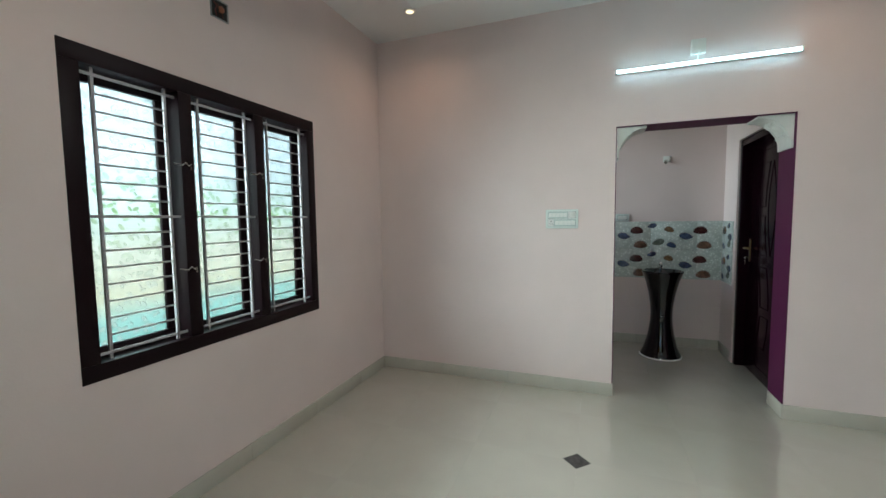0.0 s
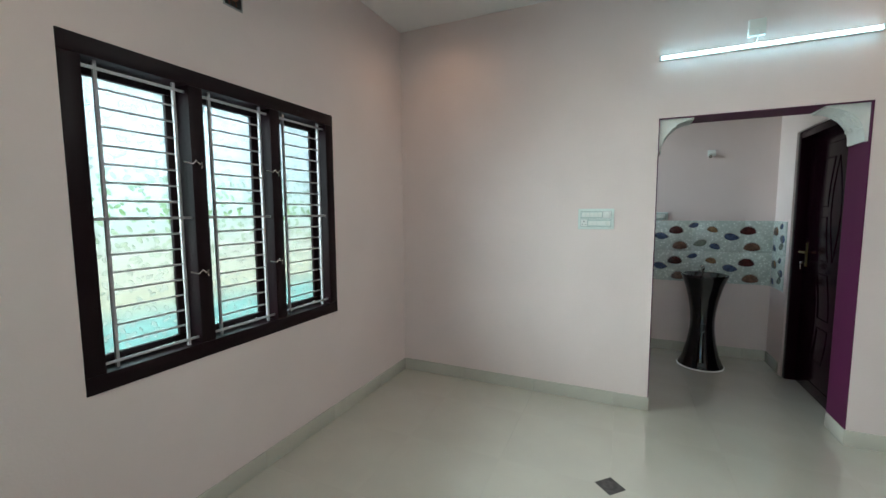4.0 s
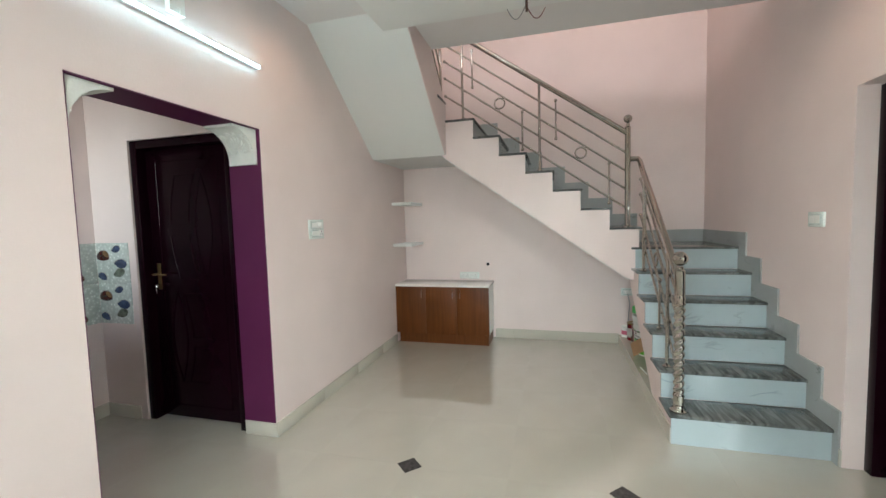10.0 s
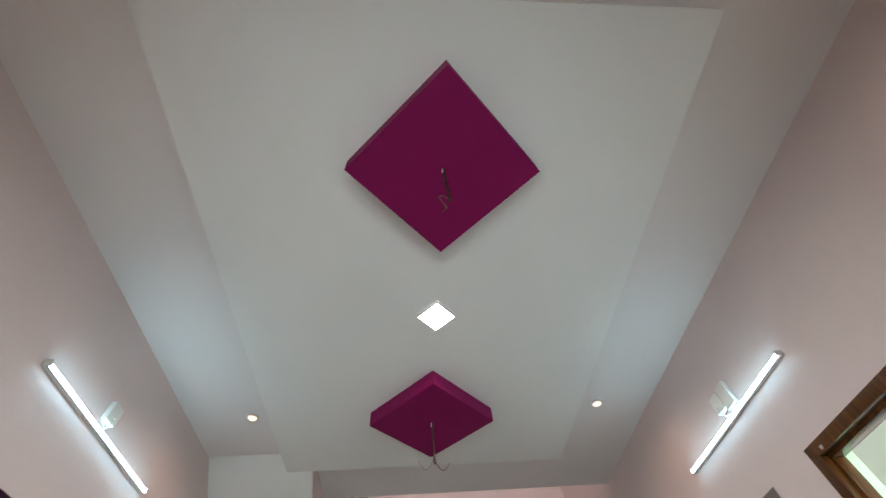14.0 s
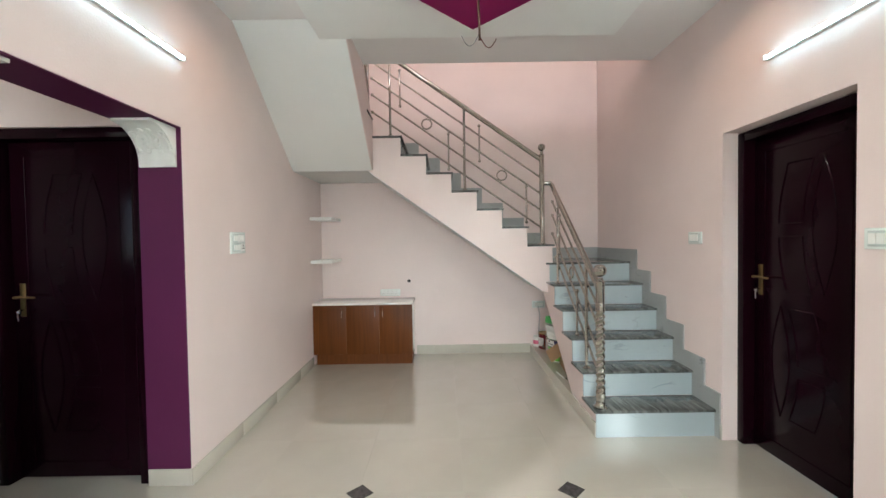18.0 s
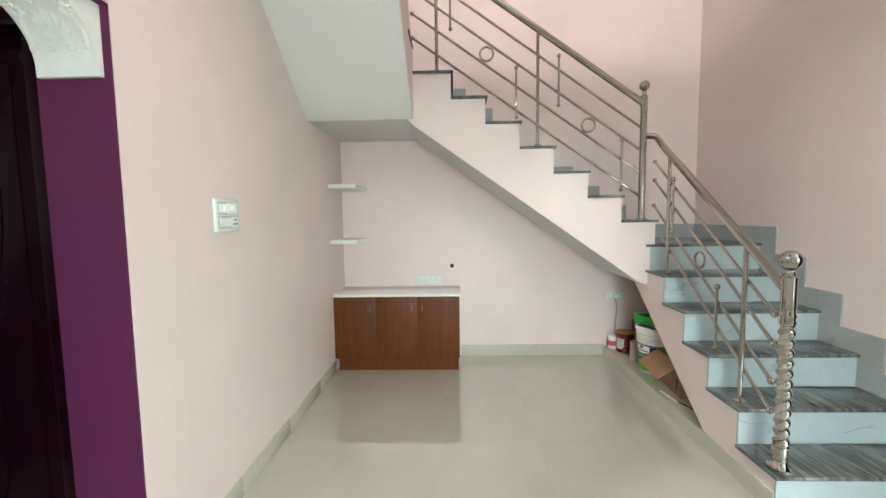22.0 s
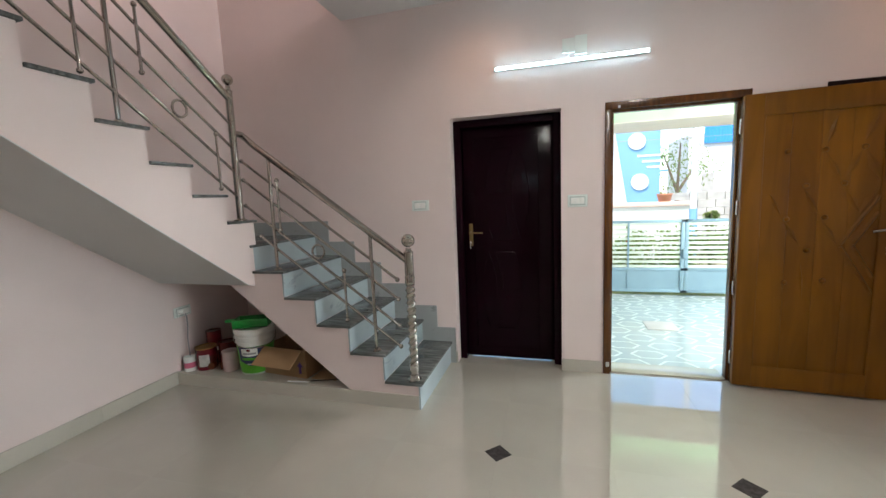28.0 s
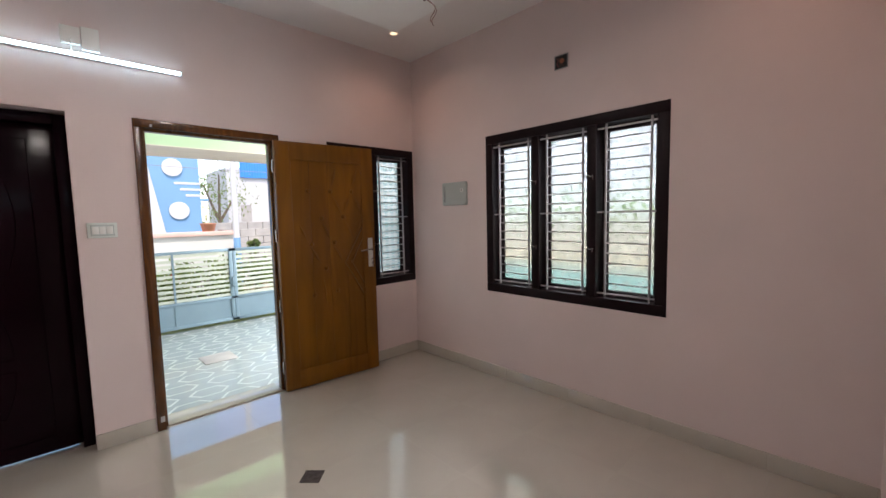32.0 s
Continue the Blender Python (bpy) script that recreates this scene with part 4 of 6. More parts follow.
def panel_door(name, label, m, w, h, mirror, hand_h, frame_d=0.07):
    """Dark moulded door in local x (width) and z, face towards +y at y = 0; the frame stands round it."""
    d = base(name, 0, 0, 0, label, "door", "", "structure")
    d.matrix_world = m
    f = 0.06
    part("door_frame", boxes((0, f, -0.09, frame_d, 0, h), bevel=0.004), DOOR_DARK, d)
    part("door_frame", boxes((w - f, w, -0.09, frame_d, 0, h), bevel=0.004), DOOR_DARK, d)
    part("door_frame", boxes((f, w - f, -0.09, frame_d, h - f, h), bevel=0.004), DOOR_DARK, d)
    # Unseen stops, added to close the leaf gaps against outside light.
    for row in ((f, f + 0.02, 0, h - f), (w - f - 0.02, w - f, 0, h - f), (f + 0.02, w - f - 0.02, h - f - 0.02, h - f)):
        part("door_stop", boxes((row[0], row[1], -0.075, -0.037, row[2], row[3])), DOOR_DARK, d)
    leaf = part("leaf", boxes((f + 0.003, w - f - 0.003, -0.035, 0.0, 0.011, h - f - 0.003), bevel=0.002), DOOR_DARK, d, "polished dark leaf with moulded panels")
    lw = w - 2 * f

    def X(u):
        return f + lw * (1 - u if mirror else u)

    def Z(v):
        return 0.014 + (h - f - 0.014) * v

    bm = bmesh.new()
    # outer moulded border
    groove(bm, [(X(0.12), 0.001, Z(0.955)), (X(0.84), 0.001, Z(0.955)), (X(0.84), 0.001, Z(0.045)), (X(0.12), 0.001, Z(0.045))], 0.004)
    arc = [i / 14 for i in range(15)]

    def bent(u0, u1, v0, v1, shift, top):
        """A panel whose two sides bow the same way; the top edge stands aside by shift, or the bottom edge."""
        def off(s):
            return shift * (1 - math.cos(math.pi / 2 * (s if top else 1 - s)))
        near = [(X(u0 + off(s)), 0.001, Z(v0 + (v1 - v0) * s)) for s in arc]
        far = [(X(u1 + off(s)), 0.001, Z(v0 + (v1 - v0) * s)) for s in reversed(arc)]
        groove(bm, near + far, 0.004)

    def lens(u, half, v0, v1):
        up = [(X(u + half * math.sin(math.pi * s)), 0.001, Z(v0 + (v1 - v0) * s)) for s in arc]
        down = [(X(u - half * math.sin(math.pi * s)), 0.001, Z(v0 + (v1 - v0) * s)) for s in reversed(arc[1:-1])]
        groove(bm, up + down, 0.004)

    bent(0.255, 0.475, 0.725, 0.903, 0.085, True)
    bent(0.255, 0.475, 0.523, 0.686, 0.075, False)
    lens(0.645, 0.095, 0.525, 0.903)
    lens(0.275, 0.085, 0.135, 0.475)
    bent(0.435, 0.655, 0.306, 0.472, -0.085, True)
    bent(0.435, 0.655, 0.135, 0.269, -0.075, False)
    part("moulding", bm, DOOR_DARK, leaf, "raised curved panel mouldings")
    bm = boxes((X(0.075) - 0.017, X(0.075) + 0.017, 0.0, 0.006, hand_h - 0.1, hand_h + 0.1), bevel=0.002)
    plate = part("lock_plate", bm, BRASS, d, "antique brass lock plate")
    bm = bmesh.new()
    s = -1 if mirror else 1
    rod(bm, (X(0.075), 0.004, hand_h + 0.02), (X(0.075), 0.05, hand_h + 0.02), 0.009, 12)
    strip(bm, [(X(0.075) - s * 0.01, 0.05, hand_h + 0.02), (X(0.075) + s * 0.05, 0.052, hand_h + 0.022), (X(0.075) + s * 0.11, 0.045, hand_h + 0.018)], 0.0065, 10)
    part("lever_handle", bm, BRASS, plate, "brass lever")
    bm = bmesh.new()
    rod(bm, (X(0.075), 0.005, hand_h - 0.06), (X(0.075), 0.03, hand_h - 0.06), 0.006, 10)
    strip(bm, [(X(0.075), 0.03, hand_h - 0.06), (X(0.075) - s * 0.003, 0.036, hand_h - 0.09), (X(0.075), 0.034, hand_h - 0.125)], 0.004, 8)
    ball(bm, (X(0.075), 0.033, hand_h - 0.07), 0.013, 10, 6)
    part("keys", bm, CHROME, plate, "keys hanging in the lock")
    return d


# bathroom-side door in the south wall, deep in its recess
panel_door("door_2", "closed polished dark maroon door with moulded panels", pose(1.9078, 0.112, 0, 0, 0, 0) @ Matrix.Diagonal((-1, 1, 1, 1)), 0.8898, 2.112, False, 1.13)
panel_door("door_1", "closed polished dark maroon door beside the wash basin", pose(1.575, 4.868, 0, 0, 0, 90) @ Matrix.Diagonal((-1, 1, 1, 1)), 0.903, 2.112, False, 1.10)

SATIN = material("satin_steel", (0.62, 0.63, 0.60), 0.38, 0.9, vary=0.04, bump=0.01)
# main teak door, swung open against the wall
fr = base("door_3", 0, 0, 0, "teak main door frame open to the porch", "door frame", "", "structure")
# each member is rebated for the door leaf
YR, YB = YS - 0.033, YS - 0.095
for rows in (((0.648, 0.70, YR, YS + 0.012, 0, 2.071), (0.632, 0.70, YB, YR, 0, 2.055)), ((-0.245, -0.191, YR, YS + 0.012, 0, 2.071), (-0.245, -0.175, YB, YR, 0, 2.055)),
             ((-0.245, 0.70, YR, YS + 0.012, 2.071, 2.125), (-0.245, 0.70, YB, YR, 2.055, 2.125))):
    part("frame_member", boxes(*rows, bevel=0.003), TEAK_FRAME, fr)
for row in ((-0.245, 0.70, YS - THICK, YB - 0.001, 2.121, 2.1246), (0.696, 0.6996, YS - THICK, YB - 0.001, 0, 2.121), (-0.2446, -0.241, YS - THICK, YB - 0.001, 0, 2.121)):
    part("reveal", boxes(row), PORCH_GREEN, fr, "pale green painted plaster reveal")
part("threshold", boxes((-0.175, 0.632, YS - 0.215, YS - 0.02, -0.01, 0.012), bevel=0.003), SKIRT_TILE, fr, "pale tile threshold")

part("bolt_plate", boxes((0.594, 0.610, YS + 0.0121, YS + 0.0145, 2.078, 2.094), bevel=0.0008), SATIN, fr, "small steel bolt plate")
part("bolt_plate", boxes((0.655, 0.68, YS + 0.0121, YS + 0.0145, 0.06, 0.10), bevel=0.0008), SATIN, fr, "small steel bolt plate")
leaf = base("main_door", -0.187, 0.305, 0.012, "varnished teak main door standing open against the wall", "door", "", "", 174.9)
LW, LH, LT = 0.868, 2.062, 0.04
# local x runs from the hinge to the lock, the side seen from the room is -y
part("stile", boxes((0, 0.115, -LT, 0, 0, LH), bevel=0.003), TEAK, leaf)
part("stile", boxes((LW - 0.115, LW, -LT, 0, 0, LH), bevel=0.003), TEAK, leaf)
part("rail", boxes((0.115, LW - 0.115, -LT, 0, LH - 0.14, LH), bevel=0.003), TEAK, leaf)
part("rail", boxes((0.115, LW - 0.115, -LT, 0, 0, 0.15), bevel=0.003), TEAK, leaf)
pw = (LW - 0.23) / 4
for i in range(4):
    part("plank", boxes((0.115 + i * pw, 0.115 + (i + 1) * pw - 0.0015, -LT + 0.009, -0.008, 0.15, LH - 0.14), bevel=0.0015), TEAK, leaf)
bm = bmesh.new()
a, b_, zl, zh = 0.115, LW - 0.115, 0.15, LH - 0.14
for p, q in (((a, zl), (b_, zl)), ((b_, zl), (b_, zh)), ((b_, zh), (a, zh)), ((a, zh), (a, zl))):
    rod(bm, (p[0], -LT + 0.006, p[1]), (q[0], -LT + 0.006, q[1]), 0.007, 8)
part("bead", bm, TEAK, leaf, "moulded bead round the panel")


def carved(p, q, wide, blade=True):
    """A raised ridge on the panel, tapering to points or of one width."""
    a, c = (Vector((0.115 + (LW - 0.23) * u, 0, 0.15 + (LH - 0.29) * v)) for u, v in (p, q))
    side = (c - a).cross(Vector((0, 1, 0))).normalized() * wide
    foot, top = Vector((0, -LT + 0.0095, 0)), Vector((0, -LT - 0.002, 0))
    bm = bmesh.new()
    if blade:
        m = (a + c) / 2
        ring = [bm.verts.new(v + foot) for v in (a, m + side, c, m - side)]
        peak = bm.verts.new(m + top)
        for k in range(4):
            bm.faces.new((ring[k], ring[(k + 1) % 4], peak))
    else:
        ring = [bm.verts.new(v + foot) for v in (a - side, a + side, c + side, c - side)]
        r = [bm.verts.new(v + top) for v in (a, c)]
        for f in ((ring[0], ring[1], r[0]), (ring[1], ring[2], r[1], r[0]), (ring[2], ring[3], r[1]), (ring[3], ring[0], r[0], r[1])):
            bm.faces.new(f)
    bmesh.ops.recalc_face_normals(bm, faces=bm.faces[:])
    part("carved_facet", bm, TEAK, leaf, "", None)


for p, q, wide in (((0.53, 0.85), (0.69, 0.735), 0.022), ((0.70, 0.725), (0.85, 0.61), 0.026), ((0.37, 0.72), (0.52, 0.61), 0.020), ((0.53, 0.60), (0.69, 0.495), 0.020), ((0.21, 0.60), (0.37, 0.495), 0.018), ((0.07, 0.71), (0.20, 0.61), 0.016),
                   ((0.83, 0.85), (0.70, 0.745), 0.026), ((0.94, 0.98), (0.83, 0.87), 0.026), ((0.62, 0.98), (0.54, 0.87), 0.020), ((0.85, 0.85), (0.99, 0.73), 0.030), ((0.99, 0.725), (0.82, 0.60), 0.030), ((0.38, 0.45), (0.42, 0.28), 0.012)):
    carved(p, q, wide)
for p, q in (((0.985, 0.68), (0.71, 0.505)), ((0.71, 0.495), (0.985, 0.32)), ((0.985, 0.62), (0.81, 0.503)), ((0.81, 0.497), (0.985, 0.38))):
    carved(p, q, 0.012, False)
for u, v in ((0.22, 0.855), (0.53, 0.855), (0.84, 0.857), (0.39, 0.725), (0.70, 0.73), (0.24, 0.60), (0.56, 0.605), (0.43, 0.48), (0.25, 0.353), (0.58, 0.364)):
    bm = bmesh.new()
    ball(bm, (0.115 + (LW - 0.23) * u, -LT + 0.002, 0.15 + (LH - 0.29) * v), 0.017, 14, 8)
    part("stud", bm, TEAK, leaf)
plate = part("lock_plate", boxes((LW - 0.075, LW - 0.028, -LT - 0.011, -LT + 0.001, 0.975, 1.243), bevel=0.004), SATIN, leaf, "satin steel lock plate")
bm = bmesh.new()
rod(bm, (LW - 0.052, -LT, 1.138), (LW - 0.052, -LT - 0.04, 1.138), 0.011, 12)
strip(bm, [(LW - 0.042, -LT - 0.037, 1.138), (LW - 0.10, -LT - 0.040, 1.140), (LW - 0.165, -LT - 0.034, 1.128)], 0.0085, 10)
part("lever_handle", bm, CHROME, plate)
bm = bmesh.new()
rod(bm, (LW - 0.052, -LT - 0.004, 1.052), (LW - 0.052, -LT - 0.022, 1.052), 0.010, 14)
part("lock_cylinder", bm, SATIN, plate)
bm = bmesh.new()
box(bm, LW - 0.054, LW - 0.050, -LT - 0.044, -LT - 0.018, 1.044, 1.060, bevel=0.001)
part("key", bm, CHROME, plate, "key in the lock")
bm = bmesh.new()
strip(bm, [(LW - 0.052 + 0.009 * math.cos(a), -LT - 0.04, 1.039 + 0.011 * math.sin(a)) for a in [2 * math.pi * k / 14 for k in range(14)]], 0.0012, 6, True)
part("key_ring", bm, CHROME, plate)
for tilt, dx in ((0.1, 0.0), (0.45, 0.006)):
    bm = bmesh.new()
    m = Matrix.Translation((LW - 0.052 + dx, -LT - 0.04 - dx, 1.027)) @ Matrix.Rotation(tilt, 4, "X")
    box(bm, -0.0012, 0.0012, -0.011, 0.011, -0.024, 0.0, bevel=0.001, m=m)
    box(bm, -0.0011, 0.0011, -0.004, 0.004, -0.056, -0.024, m=m)
    part("key", bm, CHROME, plate, "loose key on the ring")
for z in (0.2, 0.72, 1.30, 1.86):
    bm = bmesh.new()
    rod(bm, (-0.008, -0.004, z - 0.05), (-0.008, -0.004, z + 0.05), 0.008, 10)
    part("hinge", bm, CHROME, leaf)


# ---------------------------------------------------------------- cabinet and shelves
cab = base("low_cabinet", 3.93, 3.13, 0, "low brown laminate cabinet with three doors and a white end panel", "cabinet")
cab.matrix_world = Matrix()
CX, C0, C1 = 3.725, 2.568, 3.7075
part("carcass", boxes((CX + 0.019, XE - 0.001, C0 + 0.004, C1, 0.121, 0.688)), WHITE_BOARD, cab, "white cabinet body")
part("plinth", boxes((CX + 0.03, XE - 0.02, C0 + 0.012, C1 - 0.03, 0, 0.1205)), LAMINATE, cab, "recessed brown plinth")
dw = (C1 - C0) / 3
for i in range(3):
    y0, y1 = C1 - (i + 1) * dw, C1 - i * dw
    dr = part("door", boxes((CX, CX + 0.018, y0 + 0.0006, y1 - 0.0006, 0.121, 0.6865), bevel=0.0015), LAMINATE, cab)
    hy = y0 + 0.045 if i < 2 else y1 - 0.045
    bm = bmesh.new()
    strip(bm, [(CX + 0.001, hy, 0.556), (CX - 0.022, hy, 0.558), (CX - 0.024, hy, 0.61), (CX - 0.022, hy, 0.662), (CX + 0.001, hy, 0.664)], 0.0042, 8)
    part("handle", bm, CHROME, dr, "slim chrome bow handle")
top = tagged(part("counter_top", boxes((CX - 0.012, XE - 0.0005, C0 - 0.008, C1, 0.689, 0.714), bevel=0.003), WHITE_TOP), "white polished stone slab on the low cabinet", "counter top")
for z in (1.698, 1.205):
    bm = bmesh.new()
    prism(bm, [(3.70, YN), (3.70, 3.468), (XE, 3.468), (XE, YN)], "z", z - 0.034, z)
    tagged(part("corner_shelf", bm, WHITE_BOARD), "white floating corner shelf on the wall", "shelf", "corner shelves")


# ---------------------------------------------------------------- switchboards
SWITCH_PLATE = material("pale_green_white_switch_plate", (0.72, 0.78, 0.74), 0.2, vary=0.02, bump=0.0)
SWITCH_GREY = material("pale_grey_switch_insert", (0.52, 0.59, 0.56), 0.3, vary=0.02, bump=0.0)


def board(name, label, m, w, h, units, sockets=(), dials=()):
    """A switch plate in local x and z, facing +y."""
    s = base(name, 0, 0, 0, label, "switchboard")
    s.matrix_world = m
    part("plate", boxes((-w / 2, w / 2, 0, 0.014, -h / 2, h / 2), bevel=0.004), SWITCH_PLATE, s)
    for i, (x0, x1, z0, z1, n) in enumerate(units):
        part("insert_edge", boxes((x0 - 0.0018, x1 + 0.0018, 0.0141, 0.0152, z0 - 0.0018, z1 + 0.0018)), PLASTIC_DARK, s)
        part("insert", boxes((x0, x1, 0.0142, 0.018, z0, z1), bevel=0.001), SWITCH_GREY if n else WHITE_BOARD, s)
        for k in range(n):
            a = x0 + 0.004 + (x1 - x0 - 0.008) * k / n
            c = x0 + 0.004 + (x1 - x0 - 0.008) * (k + 1) / n
            part("rocker", boxes((a + 0.001, c - 0.001, 0.0182, 0.022, z0 + 0.008, z1 - 0.008), bevel=0.0015), PLASTIC, s)
    for x, z in sockets:
        bm = bmesh.new()
        for p, q, r in ((0, 0.012, 0.0045), (-0.010, -0.008, 0.0038), (0.010, -0.008, 0.0038)):
            rod(bm, (x + p, 0.0185, z + q), (x + p, 0.0225, z + q), r, 10)
        part("socket_holes", bm, BLACK_HOLE, s)
    for x, z in dials:
        bm = bmesh.new()
        rod(bm, (x, 0.018, z), (x, 0.030, z), 0.016, 20, 0.013)
        box(bm, x - 0.003, x + 0.003, 0.030, 0.034, z - 0.012, z + 0.012)
        part("dial_knob", bm, PLASTIC, s, "white round fan regulator knob")
    return s


N_WALL = Matrix.Diagonal((-1, -1, 1, 1))
board("switchboard", "white two-row switchboard with a fan dial and socket", pose(-0.005, YN, 1.408) @ N_WALL, 0.25, 0.152, [(-0.045, 0.105, 0.006, 0.056, 5), (-0.105, -0.047, 0.006, 0.056, 0), (-0.105, 0.058, -0.056, -0.006, 5), (0.060, 0.105, -0.056, -0.006, 0)], [(0.082, -0.031)], [(-0.076, 0.031)])
board("switchboard", "white two-row switchboard with a fan dial", pose(2.078, YN, 1.425) @ N_WALL, 0.2, 0.155, [(0.01, 0.08, 0.006, 0.06, 2), (-0.08, 0.008, 0.006, 0.06, 0), (-0.025, 0.08, -0.06, -0.006, 4), (-0.08, -0.027, -0.06, -0.006, 0)], [(-0.053, -0.033)], [(-0.036, 0.033)])
board("switchboard", "white two-gang switch plate beside the stairs", pose(2.197, YS, 1.409), 0.152, 0.092, [(-0.055, 0.055, -0.032, 0.032, 2)])
board("switchboard", "white three-gang switch plate between the doors", pose(0.896, YS, 1.402), 0.148, 0.095, [(-0.055, 0.055, -0.032, 0.032, 3)])
board("socket_board", "white board with four sockets above the cabinet", pose(XE, 2.867, 0.775, 0, 0, 90), 0.245, 0.082, [(-0.105, 0.105, -0.03, 0.03, 0)], [(-0.076, 0), (-0.026, 0), (0.026, 0), (0.076, 0)])
board("socket_board", "white socket and plug under the stairs", pose(XE, 1.03, 0.60, 0, 0, 90), 0.16, 0.085, [(-0.06, 0.06, -0.03, 0.03, 2)], [(0.03, 0)])
board("switchboard", "white switch plate above the pebble tiles", pose(0.53, WBY, 1.41) @ N_WALL, 0.14, 0.085, [(-0.05, 0.05, -0.028, 0.028, 2)])
bm = bmesh.new()
rod(bm, (XE - 0.004, 2.634, 0.915), (XE + 0.0, 2.634, 0.915), 0.02, 14)
tagged(part("cable_hole", bm, BLACK_HOLE), "small dark cable hole in the wall", "cable hole")

mon = base("distribution_box", XW, 0.90, 1.65, "grey-green steel distribution box with embossed lettering", "electrical box")
bm = bmesh.new()
rim_pts = []
for k in range(24):
    a = 2 * math.pi * (k + 0.5) / 24
    rim_pts.append((math.copysign(0.140, math.cos(a)) + 0.018 * math.cos(a), math.copysign(0.090, math.sin(a)) + 0.018 * math.sin(a)))
prism(bm, rim_pts, "x", 0.0, 0.021)
bmesh.ops.bevel(bm, geom=[e for e in bm.edges if all(v.co.x > 0.02 for v in e.verts)], offset=0.005, segments=3, affect="EDGES", profile=0.5)
part("cover", bm, GREY_BOX, mon)
part("window", boxes((0.0212, 0.023, 0.085, 0.12, 0.015, 0.042), bevel=0.001), PLASTIC, mon, "clear latch window")
part("latch", boxes((0.0232, 0.025, 0.096, 0.110, 0.022, 0.036)), BLACK_HOLE, mon, "dark latch")
bm = bmesh.new()
rod(bm, (0.018, 0.146, -0.094), (0.023, 0.146, -0.094), 0.005, 12)
part("screw", bm, BRASS, mon, "small brass screw")
txt = bpy.data.curves.new("lettering", "FONT")
txt.body, txt.size, txt.extrude, txt.align_x, txt.align_y = "MONITOR", 0.0325, 0.0012, "CENTER", "CENTER"
txt.offset = 0.0016
tob = new("lettering", txt)
me = bpy.data.meshes.new_from_object(tob.evaluated_get(bpy.context.evaluated_depsgraph_get()))
bpy.data.objects.remove(tob)
me.materials.append(PLASTIC_DARK)
lob = new("lettering", me)
lob.parent = mon
lob.matrix_local = Matrix(((0, 0, 1, 0.0218), (0, -1, 0, -0.122), (1, 0, 0, 0.0), (0, 0, 0, 1)))
lob["label"] = "grey embossed word"

CONDUIT = material("orange_brown_conduit", (0.28, 0.09, 0.04), 0.5, vary=0.2, scale=20)
vent = base("wall_fan_box", XW, 2.016, 2.547, "open square electrical box in the wall with wires", "electrical box")
part("rim", boxes((0, 0.006, -0.054, 0.054, -0.05, -0.044), (0, 0.006, -0.054, 0.054, 0.044, 0.05), (0, 0.006, -0.054, -0.048, -0.044, 0.044), (0, 0.006, 0.048, 0.054, -0.044, 0.044)), PLASTIC_DARK, vent)
part("back", boxes((0.0005, 0.003, -0.048, 0.048, -0.044, 0.044)), BLACK_HOLE, vent)
bm = bmesh.new()
lathe(bm, [(0.017, 0.0), (0.018, 0.008), (0.011, 0.012)], (0, 0, 0), 16)
bmesh.ops.transform(bm, matrix=Matrix.Translation((0.003, 0.008, 0.004)) @ Matrix.Rotation(math.pi / 2, 4, "Y"), verts=bm.verts)
part("conduit_end", bm, CONDUIT, vent, "orange-brown conduit end")
for k in range(3):
    bm = bmesh.new()
    strip(bm, [(0.004, -0.035 + 0.012 * k, 0.03), (0.010, -0.02 + 0.01 * k, 0.012 - 0.01 * k), (0.008, -0.03 + 0.02 * k, -0.012), (0.005, -0.02 + 0.02 * k, -0.036)], 0.0032, 6)
    part("wire", bm, RUST if k else WIRE_RED, vent, "coiled wire end")

# ---------------------------------------------------------------- wash basin and tile band
basin = base("pedestal_wash_basin", 0.892, 4.90, 0, "black glazed waisted pedestal wash basin with chrome tap", "wash basin")
bm = bmesh.new()
prof = [(0.185, 0.0), (0.187, 0.012), (0.175, 0.03), (0.150, 0.10), (0.118, 0.24), (0.102, 0.36), (0.100, 0.44), (0.106, 0.53), (0.125, 0.65), (0.155, 0.77), (0.185, 0.85), (0.19, 0.865), (0.187, 0.874), (0.165, 0.868), (0.12, 0.82), (0.03, 0.79), (0.001, 0.789)]
lathe(bm, prof, (0, 0, 0), 44)
part("pedestal", bm, BLACK_GLAZE, basin)
# Thin white ring round the pedestal's foot.
bm = bmesh.new()
lathe(bm, [(0.193, 0.0), (0.194, 0.006), (0.186, 0.0115)], (0, 0, 0), 44)
part("foot_ring", bm, WHITE_BOARD, basin, "white ring round the foot")
bm = bmesh.new()
rod(bm, (0, 0.13, 0.85), (0, 0.13, 0.92), 0.013, 14)
strip(bm, [(0, 0.13, 0.91), (0, 0.09, 0.925), (0, 0.05, 0.915)], 0.01, 10)
ball(bm, (0, 0.13, 0.93), 0.018, 14, 8)
part("tap", bm, CHROME, basin)
hold = base("lamp_holder", 0.955, WBY, 2.03, "unlit clear lamp holder on the wash area wall", "lamp holder")
part("plate", boxes((-0.035, 0.035, -0.01, 0, -0.03, 0.03), bevel=0.003), PLASTIC, hold)
bm = bmesh.new()
rod(bm, (-0.01, -0.012, -0.02), (-0.015, -0.05, -0.04), 0.016, 12)
part("socket", bm, CHROME, hold)


